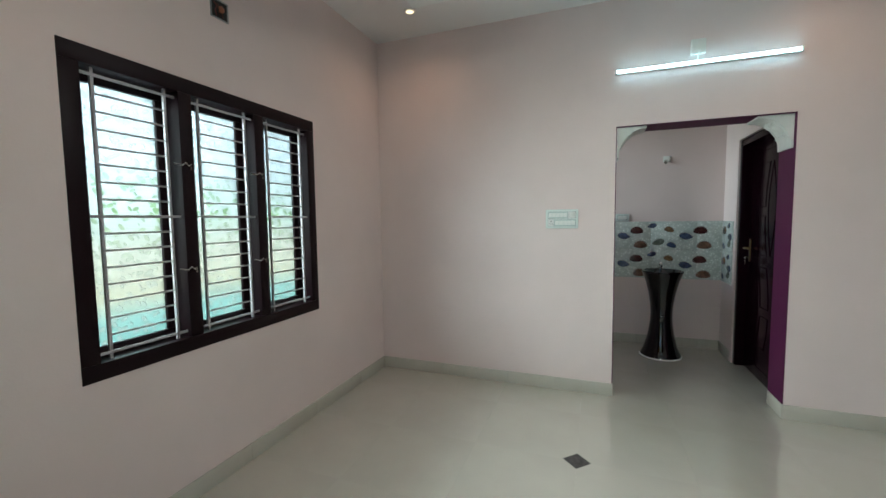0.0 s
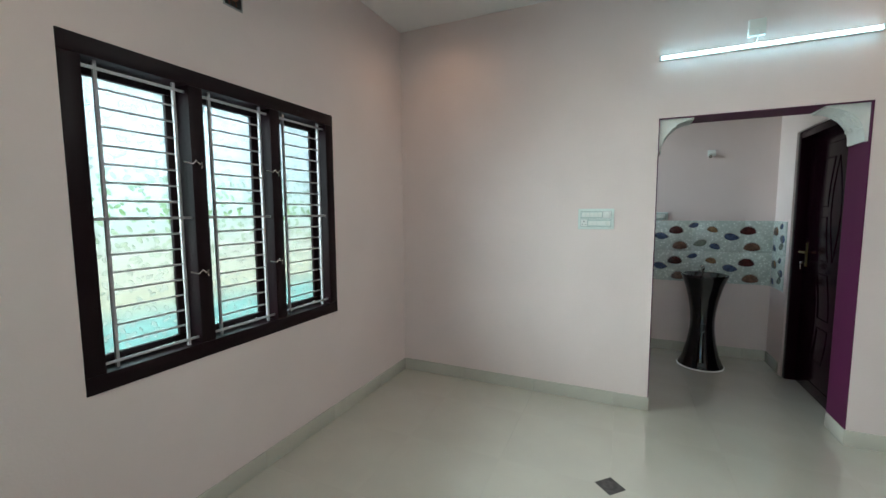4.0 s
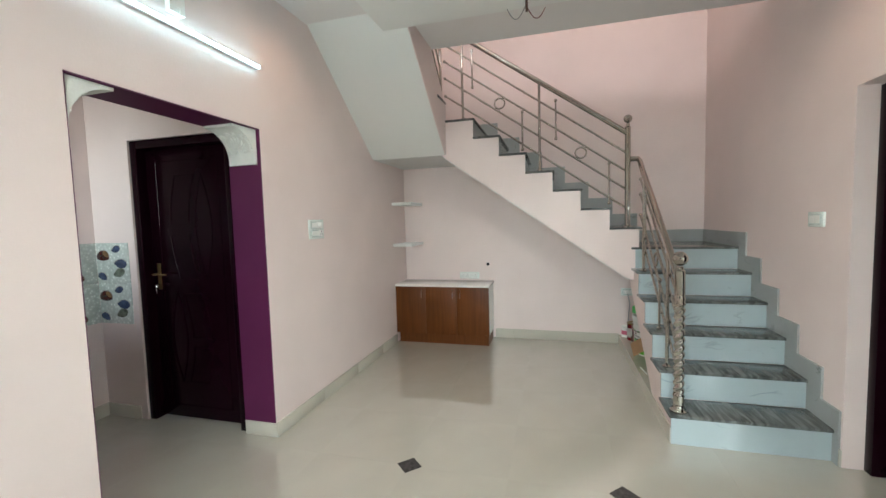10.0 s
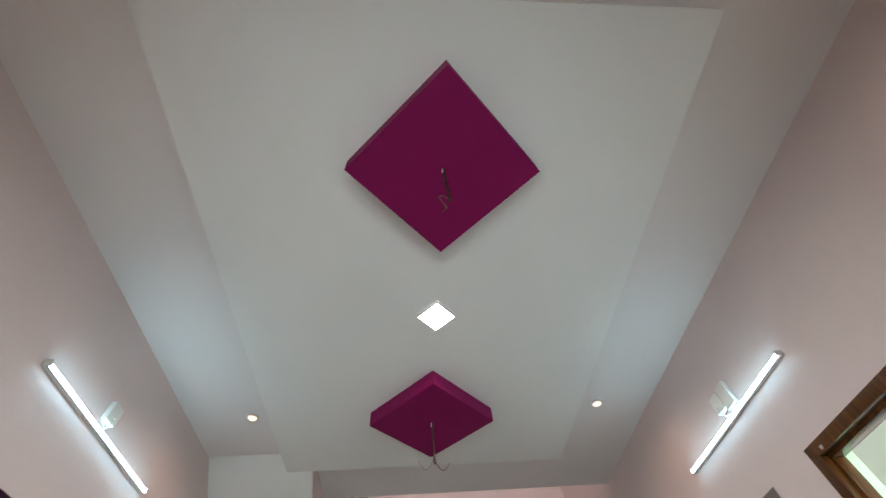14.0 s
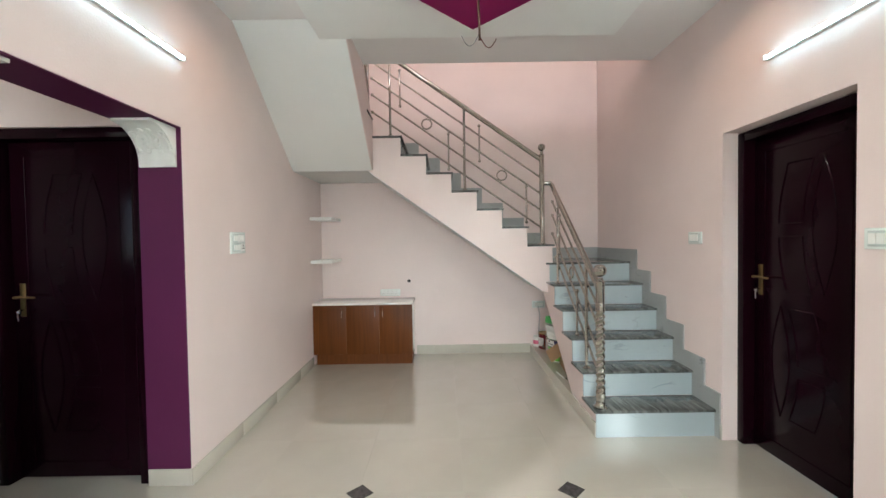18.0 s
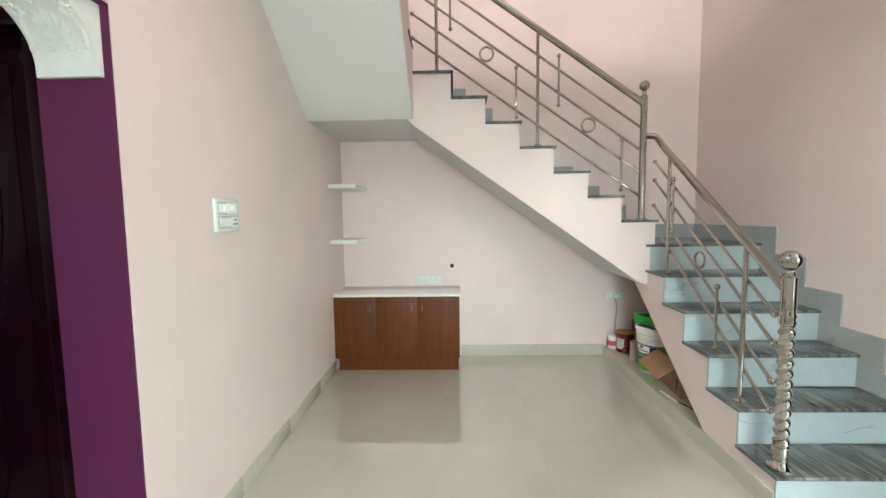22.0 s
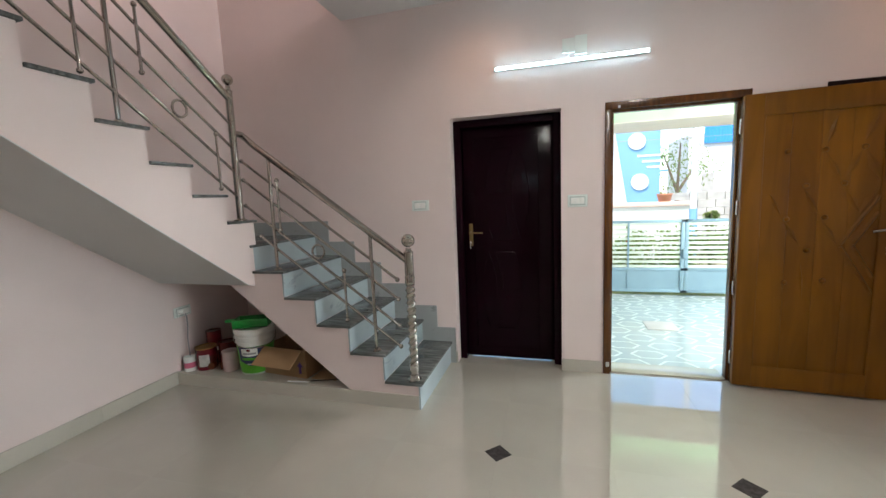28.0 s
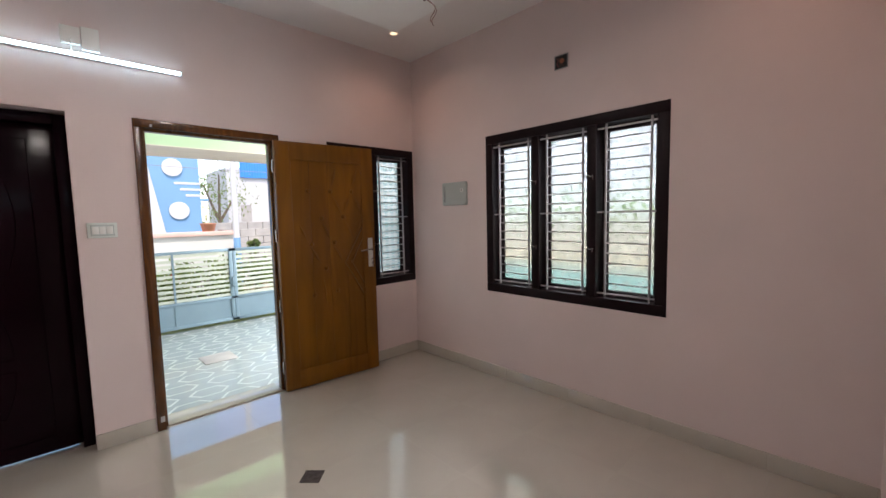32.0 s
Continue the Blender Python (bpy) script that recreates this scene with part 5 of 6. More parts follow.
# ---------------------------------------------------------------- niche clutter under the stairs
NZ = 0.098
TIN_RED = material("glossy_red_tin", (0.12, 0.006, 0.012), 0.15, 0.1, vary=0.25, scale=14)
TIN_GOLD = material("gold_tin_rim", (0.32, 0.21, 0.07), 0.3, 0.9, vary=0.1)
WHITE_PAIL = material("white_plastic_pail", (0.72, 0.72, 0.68), 0.4, vary=0.05, scale=9)
GREEN = material("bright_green_plastic", (0.014, 0.29, 0.045), 0.35, vary=0.08, scale=8)
NAVY = material("navy_label", (0.02, 0.025, 0.10), 0.4, vary=0.1)
LABEL_GREEN = material("lime_label", (0.10, 0.45, 0.03), 0.4, vary=0.12)
CARD = material("brown_cardboard", (0.33, 0.20, 0.10), 0.8, vary=0.12, scale=6, grain=90, bump=0.08)
PINKISH = material("pink_label", (0.55, 0.10, 0.18), 0.5, vary=0.15)
CLEAR = material("cloudy_plastic", (0.50, 0.38, 0.36), 0.25, vary=0.15)


TIN_LABEL = material("dark_maroon_tin_label", (0.10, 0.015, 0.012), 0.25, 0.2, vary=0.5, scale=22)


def tin(name, x, y, r, h, mat, label, lid):
    t = base(name, x, y, NZ, label, "tin")
    bm = bmesh.new()
    lathe(bm, [(r * 0.97, 0), (r, 0.004), (r * 0.985, 0.012), (r * 0.985, h - 0.012), (r, h - 0.006), (r, h), (r * 0.9, h), (r * 0.88, h - 0.008), (0.001, h - 0.008)], (0, 0, 0), 28)
    part("body", bm, mat, t)
    bm = bmesh.new()
    lathe(bm, [(r * 1.01, h - 0.006), (r * 1.02, h - 0.001), (r * 1.0, h + 0.003), (r * 0.86, h + 0.003), (r * 0.85, h - 0.004)], (0, 0, 0), 28)
    part("rim", bm, lid, t)
    bm = bmesh.new()
    lathe(bm, [(r * 0.99, h * 0.25), (r * 1.004, h * 0.26), (r * 1.004, h * 0.62), (r * 0.99, h * 0.63)], (0, 0, 0), 28)
    part("label_band", bm, {"glossy_red_tin": TIN_LABEL, "white_plastic_pail": PINKISH}.get(mat.name, mat), t)
    return t


SILVER = material("silver_paper_label", (0.50, 0.49, 0.47), 0.35, 0.4, vary=0.15, scale=30)
AMBER = material("amber_brown_glass", (0.11, 0.025, 0.008), 0.08, vary=0.2, scale=12, bump=0.0, coat=0.8)
CAP_WHITE = material("white_bottle_cap", (0.75, 0.74, 0.72), 0.35, vary=0.04, bump=0.0)
big = tin("paint_tin", 3.965, 0.985, 0.085, 0.185, TIN_RED, "open glossy red paint tin with gold rim", TIN_GOLD)
bm = bmesh.new()
for k in range(6):
    p = [(0.0865 * math.cos(q), 0.0865 * math.sin(q)) for q in (radians(95 + 9 * k), radians(104 + 9 * k))]
    bm.faces.new([bm.verts.new((*p[0], 0.035)), bm.verts.new((*p[1], 0.035)), bm.verts.new((*p[1], 0.135)), bm.verts.new((*p[0], 0.135))])
part("paper_label", bm, SILVER, big, "silver grey paper label")
tin("paint_tin", 4.03, 0.83, 0.062, 0.275, TIN_RED, "tall red paint tin standing at the back", TIN_RED)
tin("paint_tin", 3.85, 0.87, 0.072, 0.20, TIN_LABEL, "dark maroon paint tin behind the bottles", TIN_RED)
tin("paint_tin", 3.70, 0.82, 0.060, 0.25, TIN_RED, "red paint tin in the back of the niche", TIN_GOLD)
tin("plastic_cup", 4.065, 1.065, 0.046, 0.12, WHITE_PAIL, "small white cup with a pink label at the wall", WHITE_PAIL)
tin("plastic_jar", 3.715, 0.985, 0.062, 0.165, CLEAR, "cloudy plastic jar of pink powder", CLEAR)
tin("plastic_jar", 3.80, 0.76, 0.05, 0.23, CLEAR, "tall cloudy plastic jar behind the tins", TIN_RED)


def bottle(x, y, rz, tilt, label):
    b = base("bottle", x, y, NZ, label, "bottle", "amber bottles under the stairs")
    bm = bmesh.new()
    lathe(bm, [(0.028, 0), (0.031, 0.004), (0.031, 0.085), (0.026, 0.10), (0.013, 0.115), (0.012, 0.128)], (0, 0, 0), 20)
    part("glass", bm, AMBER, b)
    bm = bmesh.new()
    lathe(bm, [(0.014, 0.126), (0.0155, 0.128), (0.0155, 0.148), (0.013, 0.151)], (0, 0, 0), 16)
    part("cap", bm, CAP_WHITE, b, "white screw cap")
    b.matrix_world = pose(x, y, NZ + 0.032 * math.sin(radians(tilt)), tilt, 0, rz)


bottle(3.875, 1.035, 20, 90, "amber glass bottle with white cap lying among the tins")
bottle(3.80, 1.015, -35, 90, "amber glass bottle with white cap lying beside the jar")
bottle(3.93, 0.90, 0, 0, "amber glass bottle with white cap standing behind the red tin")
pail = base("paint_pail", 3.53, 0.94, NZ, "white and green plastic paint pail with a navy label", "pail")
bm = bmesh.new()
lathe(bm, [(0.105, 0), (0.108, 0.005), (0.128, 0.22), (0.134, 0.225), (0.134, 0.24), (0.130, 0.243), (0.133, 0.26), (0.138, 0.265), (0.138, 0.28), (0.134, 0.283), (0.137, 0.30), (0.142, 0.305), (0.142, 0.335), (0.136, 0.338), (0.132, 0.32), (0.11, 0.05), (0.001, 0.05)], (0, 0, 0), 40)
part("body", bm, WHITE_PAIL, pail)
bm = bmesh.new()
lathe(bm, [(0.107, 0.012), (0.1102, 0.013), (0.1288, 0.212), (0.125, 0.212)], (0, 0, 0), 40)
part("printed_sleeve", bm, LABEL_GREEN, pail, "lime green printed sleeve")


def patch(name, a0, a1, z0, z1, proud, mat, label="", dip=0.0, owner=None):
    """A printed piece that follows the pail's side, its lower edge dipping to a point."""
    bm, rows, n = bmesh.new(), [], 12
    for k in range(n + 1):
        a = math.radians(a0 + (a1 - a0) * k / n)
        low = z0 - dip * (1 - abs(2 * k / n - 1))
        rows.append([bm.verts.new(((0.109 + 0.0935 * z + proud) * math.cos(a), (0.109 + 0.0935 * z + proud) * math.sin(a), z)) for z in (low, (low + z1) / 2, z1)])
    for p, q in zip(rows, rows[1:]):
        for c in range(2):
            bm.faces.new((p[c], q[c], q[c + 1], p[c + 1]))
    return part(name, bm, mat, owner or pail, label)


shield = patch("label", 68, 156, 0.105, 0.211, 0.0014, NAVY, "navy printed label", 0.035)
patch("emblem", 82, 135, 0.148, 0.200, 0.0022, WHITE_PAIL, "white emblem patch", 0.006, shield)
patch("emblem_mark", 101, 113, 0.181, 0.196, 0.0028, TIN_RED, "small red mark", 0.004, shield)
patch("printed_bar", 87, 130, 0.157, 0.170, 0.0028, PLASTIC_DARK, "grey bar of unreadable print", 0.0, shield)
patch("printed_bar", 81, 133, 0.114, 0.132, 0.0022, LABEL_GREEN, "green bar of unreadable print", 0.0, shield)
patch("printed_bar", 99, 119, 0.082, 0.088, 0.0022, WHITE_PAIL, "white bar of unreadable print", 0.0, shield)
bm = bmesh.new()
strip(bm, [(0.143 * math.cos(a), 0.143 * math.sin(a), 0.275 - 0.068 * math.sin((a - 0.75) / 3.2 * math.pi) ** 0.7) for a in [0.75 + 3.2 * i / 20 for i in range(21)]], 0.003, 6)
part("handle", bm, STEEL, pail, "thin wire handle")
pail.matrix_world = pose(3.485, 0.94, NZ) @ Matrix.Diagonal((1.12, 1.12, 1.14, 1))
tray = base("plastic_tray", 3.49, 0.93, NZ + 0.338, "bright green plastic tray lying on the pail", "tray")
bm = boxes((-0.17, 0.13, -0.09, 0.10, 0.0, 0.012), (-0.17, 0.13, 0.09, 0.10, 0.012, 0.05), (-0.17, 0.13, -0.09, -0.08, 0.012, 0.05), (-0.17, -0.16, -0.08, 0.09, 0.012, 0.05), (0.12, 0.13, -0.08, 0.09, 0.012, 0.05), (0.13, 0.21, -0.03, 0.03, 0.03, 0.045), bevel=0.003)
part("pan", bm, GREEN, tray)
tray.matrix_world = pose(3.50, 0.955, NZ + 0.3855, 3, 0, 25) @ Matrix.Diagonal((0.9, 0.95, 1.35, 1))

crate = base("cardboard_box", 3.12, 0.86, NZ, "open brown cardboard box with one flap hanging down", "cardboard box", rz=-6)
part("side", boxes((-0.19, 0.19, 0.125, 0.13, 0.0, 0.20)), CARD, crate)
part("side", boxes((-0.19, 0.19, -0.13, -0.125, 0.0, 0.20)), CARD, crate)
part("side", boxes((-0.19, -0.185, -0.125, 0.125, 0.0, 0.20)), CARD, crate)
part("side", boxes((0.185, 0.19, -0.125, 0.125, 0.0, 0.20)), CARD, crate)
part("bottom", boxes((-0.185, 0.185, -0.125, 0.125, 0.0, 0.005)), CARD, crate)
bm = bmesh.new()
box(bm, -0.165, 0.165, 0.0, 0.17, -0.0025, 0.0025, m=pose(0, 0.132, 0.202, -32, 0, 0))
part("flap", bm, CARD, crate, "flap hanging over the front")
bm = bmesh.new()
box(bm, -0.19, 0.19, -0.12, 0.0, -0.0025, 0.0025, m=pose(0, -0.13, 0.2, -30, 0, 0))
part("flap", bm, CARD, crate)
bm = bmesh.new()
prism(bm, [(-0.150, 0.03), (-0.130, 0.03), (-0.130, 0.08), (-0.115, 0.08), (-0.140, 0.115), (-0.165, 0.08), (-0.150, 0.08)], "y", 0.1305, 0.1315)
part("printed_arrow", bm, material("purple_print", (0.08, 0.04, 0.22), 0.7), crate, "purple printed arrow")
crate.matrix_world = pose(3.155, 0.88, NZ, 0, 0, -6) @ Matrix.Diagonal((1.15, 1.0, 1.12, 1))
bm = bmesh.new()
rod(bm, (2.68, 1.0, NZ + 0.006), (2.89, 1.07, NZ + 0.006), 0.005, 8)
tagged(part("dark_stick", bm, BLACK_HOLE), "thin dark stick lying on the niche floor", "stick")
tagged(part("cardboard_sheet", boxes((2.70, 2.92, 0.75, 1.02, NZ, NZ + 0.006), bevel=0.001), CARD), "flat piece of brown cardboard on the niche floor", "cardboard")
bm = bmesh.new()
rod(bm, (2.90, 1.085, NZ + 0.005), (3.07, 1.105, NZ + 0.005), 0.005, 8)
tagged(part("stick", bm, WHITE_BOARD), "thin white stick lying at the niche edge", "stick")
cord = base("plug_cable", XE, 1.03, 0.60, "grey plug with hanging cable", "cable")
bm = bmesh.new()
rod(bm, (-0.022, 0.02, 0.0), (-0.06, 0.02, 0.0), 0.02, 12)
part("plug", bm, PLASTIC, cord)
bm = bmesh.new()
strip(bm, [(-0.055, 0.02, -0.005), (-0.06, 0.01, -0.05), (-0.035, -0.01, -0.13), (-0.03, 0.0, -0.24), (-0.045, 0.01, -0.36), (-0.04, 0.0, -0.48)], 0.005, 7)
part("cord", bm, PLASTIC_DARK, cord)

# ---------------------------------------------------------------- outside
OUTZ = -0.12
GROUND = material("dry_earth_and_grass", (0.25, 0.21, 0.13), 0.9, vary=0.3, scale=0.8, grain=8, bump=0.2)
PORCH_WHITE = material("porch_white_paint", (0.76, 0.79, 0.66), 0.6, vary=0.03)
PORCH_CREAM = material("porch_cream_paint", (0.82, 0.74, 0.66), 0.6, vary=0.04)
SLATE = material("grey_gate_steel", (0.19, 0.28, 0.32), 0.45, 0.2, vary=0.06)
GATE_SLAT = material("pale_grey_gate_slat", (0.47, 0.51, 0.41), 0.45, 0.1, vary=0.06)
HOUSE_BLUE = material("sky_blue_house_paint", (0.16, 0.33, 0.52), 0.65, vary=0.05, scale=0.7)
HOUSE_WHITE = material("white_house_paint", (0.56, 0.56, 0.545), 0.7, vary=0.05, scale=0.6)
CEMENT = material("cement_block", (0.40, 0.38, 0.35), 0.85, vary=0.15, scale=3, bump=0.1)
ROOF_BLUE = material("blue_roof_sheet", (0.03, 0.25, 0.72), 0.4, vary=0.05)
TERRA = material("terracotta", (0.48, 0.20, 0.12), 0.7, vary=0.1)
FOLIAGE = material("green_foliage", (0.17, 0.23, 0.075), 0.55, vary=0.4, scale=5, bump=0.0)
nt = FOLIAGE.node_tree
tr, ms = nt.nodes.new("ShaderNodeBsdfTranslucent"), nt.nodes.new("ShaderNodeMixShader")
tr.inputs["Color"].default_value = (0.30, 0.38, 0.10, 1)
ms.inputs[0].default_value = 0.45
for a, b in ((nt.nodes["Principled BSDF"].outputs[0], ms.inputs[1]), (tr.outputs[0], ms.inputs[2]), (ms.outputs[0], nt.nodes["Material Output"].inputs["Surface"])):
    nt.links.new(a, b)
COPING = material("pale_pink_coping", (0.60, 0.42, 0.37), 0.7, vary=0.08)
FLOWER = material("red_flower", (0.6, 0.03, 0.03), 0.5)
BARK = material("grey_brown_bark", (0.16, 0.12, 0.08), 0.85, vary=0.2, scale=12, bump=0.2)
PORCH_TILE = material("grey_porch_tile", (0.32, 0.37, 0.355), 0.05, vary=0.06, scale=6, bump=0.01, spec=0.6)
PORCH_LINE = material("pale_porch_tile_line", (0.60, 0.64, 0.61), 0.15, vary=0.06, scale=6, bump=0.01)

setting("ground", boxes((-400, 400, -400, 400, -0.3, -0.20)), GROUND, "dry ground reaching to the horizon", "ground")
setting("porch_floor", boxes((-3.2, 3.4, -3.05, YS - THICK, -0.20, OUTZ)), PORCH_TILE, "grey patterned tile porch floor", "porch floor")
# tile pattern: rows of interlocking hexagon rings
bm = bmesh.new()
for j in range(12):
    for i in range(10):
        cx = -2.2 + i * 0.40 + (0.20 if j % 2 else 0.0)
        cy = -2.9 + j * 0.24
        if cy > 0.0:
            continue
        ring_o = [(-0.17, 0), (-0.09, 0.10), (0.09, 0.10), (0.17, 0), (0.09, -0.10), (-0.09, -0.10)]
        for k in range(6):
            p, q = ring_o[k], ring_o[(k + 1) % 6]
            vs = [bm.verts.new((cx + a * s, cy + b * s, OUTZ + 0.002)) for s, (a, b) in ((1, p), (1, q), (0.84, q), (0.84, p))]
            bm.faces.new(vs)
bmesh.ops.recalc_face_normals(bm, faces=bm.faces[:])
for f in bm.faces:
    if f.normal.z < 0:
        f.normal_flip()
ob = tagged(part("porch_tile_lines", bm, PORCH_LINE), "pale printed hexagon lines of the porch tiles", "porch floor", "", "stuff")
tagged(part("drain_cover", boxes((-0.28, 0.05, -1.61, -1.28, OUTZ, OUTZ + 0.006), bevel=0.002), CEMENT), "pale rectangular cover in the porch floor", "drain cover")
setting("porch_ceiling", boxes((-3.2, 3.4, -3.05, YS - THICK, 2.74, 2.86)), PORCH_WHITE, "white porch ceiling", "ceiling")
setting("porch_beam_green", boxes((-3.2, 3.4, -3.2, -3.05, 2.49, 2.86)), PORCH_GREEN, "pale green painted porch beam", "beam")
setting("porch_eaves_slab", boxes((-3.2, 3.4, -4.15, -3.2, 2.48, 2.62), (-3.2, 3.4, -3.2, -3.052, 2.48, 2.49)), PORCH_CREAM, "cream painted eaves slab beyond the porch beam", "eaves")
for x in (-3.0, 3.2):
    setting("porch_pillar", boxes((x - 0.14, x + 0.14, -3.2, -2.95, OUTZ, 2.48)), PORCH_CREAM, "cream porch pillar", "pillar")
bm = bmesh.new()
lathe(bm, [(0.045, 0), (0.045, -0.02), (0.02, -0.03)], (-0.6, -2.70, 2.74), 16)
tagged(part("porch_lamp", bm, WHITE_BOARD), "small white round porch lamp under the ceiling", "lamp")

LAWN = material("yellow_green_lawn", (0.17, 0.19, 0.06), 0.9, vary=0.35, scale=4, grain=40, bump=0.3)
setting("lawn", boxes((-4.5, 4.5, -5.45, -3.2, -0.2, -0.17)), LAWN, "yellow-green grass strip beyond the gate", "lawn")
gate = base("metal_gate", -0.75, -2.97, OUTZ, "grey steel gate with pale horizontal slats", "gate")
gate.matrix_world = Matrix()


def gate_leaf(x0, x1):
    for a, b, c, d in ((x0, x0 + 0.05, -0.06, 1.03), (x1 - 0.05, x1, -0.06, 1.03), (x0, x1, 0.99, 1.03), (x0, x1, 0.27, 0.31), (x0, x1, -0.06, -0.02)):
        part("gate_frame", boxes((a, b, -2.99, -2.95, c, d), bevel=0.003), SLATE, gate)
    part("kick_panel", boxes((x0 + 0.05, x1 - 0.05, -2.975, -2.965, -0.02, 0.27)), SLATE, gate)
    m = (x0 + x1) / 2
    part("mid_post", boxes((m - 0.012, m + 0.012, -2.985, -2.955, -0.02, 0.99)), SLATE, gate)
    n = 10
    for k in range(n):
        z = 0.335 + (0.965 - 0.335) * k / (n - 1)
        part("slat", boxes((x0 + 0.05, x1 - 0.05, -2.972, -2.966, z - 0.02, z + 0.02)), GATE_SLAT, gate)


gate_leaf(-0.755, 0.76)
gate_leaf(-2.30, -0.757)
part("bolt", boxes((-0.80, -0.73, -2.95, -2.93, 0.45, 0.6), bevel=0.004), SLATE, gate)

# street wall, neighbours
setting("street_wall", boxes((-1.5, 6, -5.6, -5.45, -0.2, 1.15)), HOUSE_WHITE, "white plastered street wall", "wall")
tagged(part("wall_coping", boxes((-1.5, 6, -5.65, -5.4, 1.15, 1.24), bevel=0.01), COPING), "pale reddish coping on the street wall", "coping")

house = base("blue_house", 0, -9.0, -0.2, "sky blue house with white discs and ledges", "house")
house.matrix_world = Matrix()
part("wall", boxes((-1.75, 5, -12, -9, -0.2, 6.5)), HOUSE_BLUE, house)
for x, z in ((-1.138, 2.87), (-1.234, 1.742)):
    bm = bmesh.new()
    rod(bm, (x, -9.001, z), (x, -8.96, z), 0.23, 32)
    part("disc", bm, HOUSE_WHITE, house, "white round window disc")
for k in range(3):
    part("ledge", boxes((-1.76, -1.16 - 0.125 * k, -9.2, -8.99, 2.43 - 0.16 * k, 2.49 - 0.16 * k), bevel=0.008), HOUSE_WHITE, house, "white ledge")
part("ledge", boxes((-1.95, -1.68, -9.2, -9.001, 2.0, 2.06), bevel=0.008), HOUSE_BLUE, house, "blue ledge")
bm = bmesh.new()
prism(bm, [(-0.953, 0.8), (0.6, 0.8), (0.6, 4.5), (-0.34, 4.5)], "y", -8.99, -8.92)
part("fin", bm, HOUSE_WHITE, house, "white slanted fin wall")

hall = base("white_building", -6, -14, -0.2, "white building with a blue corrugated roof sheet", "building")
hall.matrix_world = Matrix()
part("wall", boxes((-12, -3.6, -16, -13.2, -0.2, 3.45)), HOUSE_WHITE, hall)
bm = bmesh.new()
for k in range(55):
    box(bm, -9.6 + 0.1 * k, -9.6 + 0.1 * k + 0.06, -13.22, -13.12, 3.1, 4.1)
box(bm, -9.6, -4.09, -13.18, -13.14, 3.1, 4.1)
part("roof_sheet", bm, ROOF_BLUE, hall, "blue corrugated sheet")
part("shutter", boxes((-4.44, -4.06, -13.21, -13.17, 1.38, 2.04)), CEMENT, hall, "grey window shutter")

bw = base("block_wall", -4, -8.4, -0.2, "bare cement block wall", "wall")
bw.matrix_world = Matrix()
for r in range(8):
    for c in range(12):
        x = -7.0 + c * 0.41 + (0.2 if r % 2 else 0)
        part("block", boxes((x, x + 0.395, -8.5, -8.3, -0.2 + r * 0.2, -0.2 + r * 0.2 + 0.19)), CEMENT, bw)
pole = base("utility_pole", -2.2, -7.6, -0.2, "pale concrete utility pole with a blue painted base", "pole")
bm = bmesh.new()
rod(bm, (0, 0, 0), (0, 0, 7), 0.075, 14, 0.06)
part("shaft", bm, HOUSE_WHITE, pole)
bm = bmesh.new()
rod(bm, (0, 0, 0.0), (0, 0, 1.2), 0.085, 14)
part("painted_base", bm, HOUSE_BLUE, pole, "blue painted base")
bm = bmesh.new()
strip(bm, [(-2.02 + 0.17 * math.cos(2 * math.pi * i / 24), -7.6, 2.85 + 0.17 * math.sin(2 * math.pi * i / 24)) for i in range(24)], 0.012, 6, True)
part("cable_coil", bm, PLASTIC_DARK, pole, "coil of black cable").matrix_parent_inverse = pole.matrix_world.inverted()
for n, (z0, z1, sag) in enumerate(((2.97, 3.05, 0.05), (2.80, 2.79, 0.08))):
    bm = bmesh.new()
    strip(bm, [(-7.0 + 9.0 * k / 16, -7.6 + 0.01 * n, z0 + (z1 - z0) * (1 - k / 16) - sag * math.sin(math.pi * k / 16)) for k in range(17)], 0.007, 6)
    part("overhead_cable", bm, PLASTIC_DARK, pole, "thin black overhead cable").matrix_parent_inverse = pole.matrix_world.inverted()
pot = tagged(part("flower_pot", lathe(bmesh.new(), [(0.10, 0), (0.11, 0.01), (0.135, 0.13), (0.145, 0.14), (0.145, 0.16), (0.12, 0.16), (0.11, 0.14), (0.001, 0.14)], (-1.07, -5.52, 1.24), 24), TERRA), "terracotta flower pot on the street wall", "flower pot")


def leaves(name, c, radius, count, size, mat, seed, squash=1.0):
    rnd = random.Random(seed)
    bm = bmesh.new()
    lobes = [(Vector((rnd.uniform(-1, 1), rnd.uniform(-1, 1), rnd.uniform(-1, 1) * squash)) * radius * 0.6, radius * rnd.uniform(0.25, 0.55)) for _ in range(9)]
    for _ in range(count):
        lc, lr = rnd.choice(lobes)
        p = Vector(c) + lc + Vector((rnd.gauss(0, 1), rnd.gauss(0, 1), rnd.gauss(0, 1) * squash)) * lr * 0.55
        m = Matrix.Translation(p) @ Euler([rnd.uniform(0, 6.28) for _ in range(3)]).to_matrix().to_4x4()
        s = size * rnd.uniform(0.6, 1.3)
        vs = [bm.verts.new(m @ Vector(q)) for q in ((-s, 0, 0), (0, -s * 0.42, 0.1 * s), (s, 0, 0), (0, s * 0.42, 0.1 * s))]
        bm.faces.new(vs)
    return bm


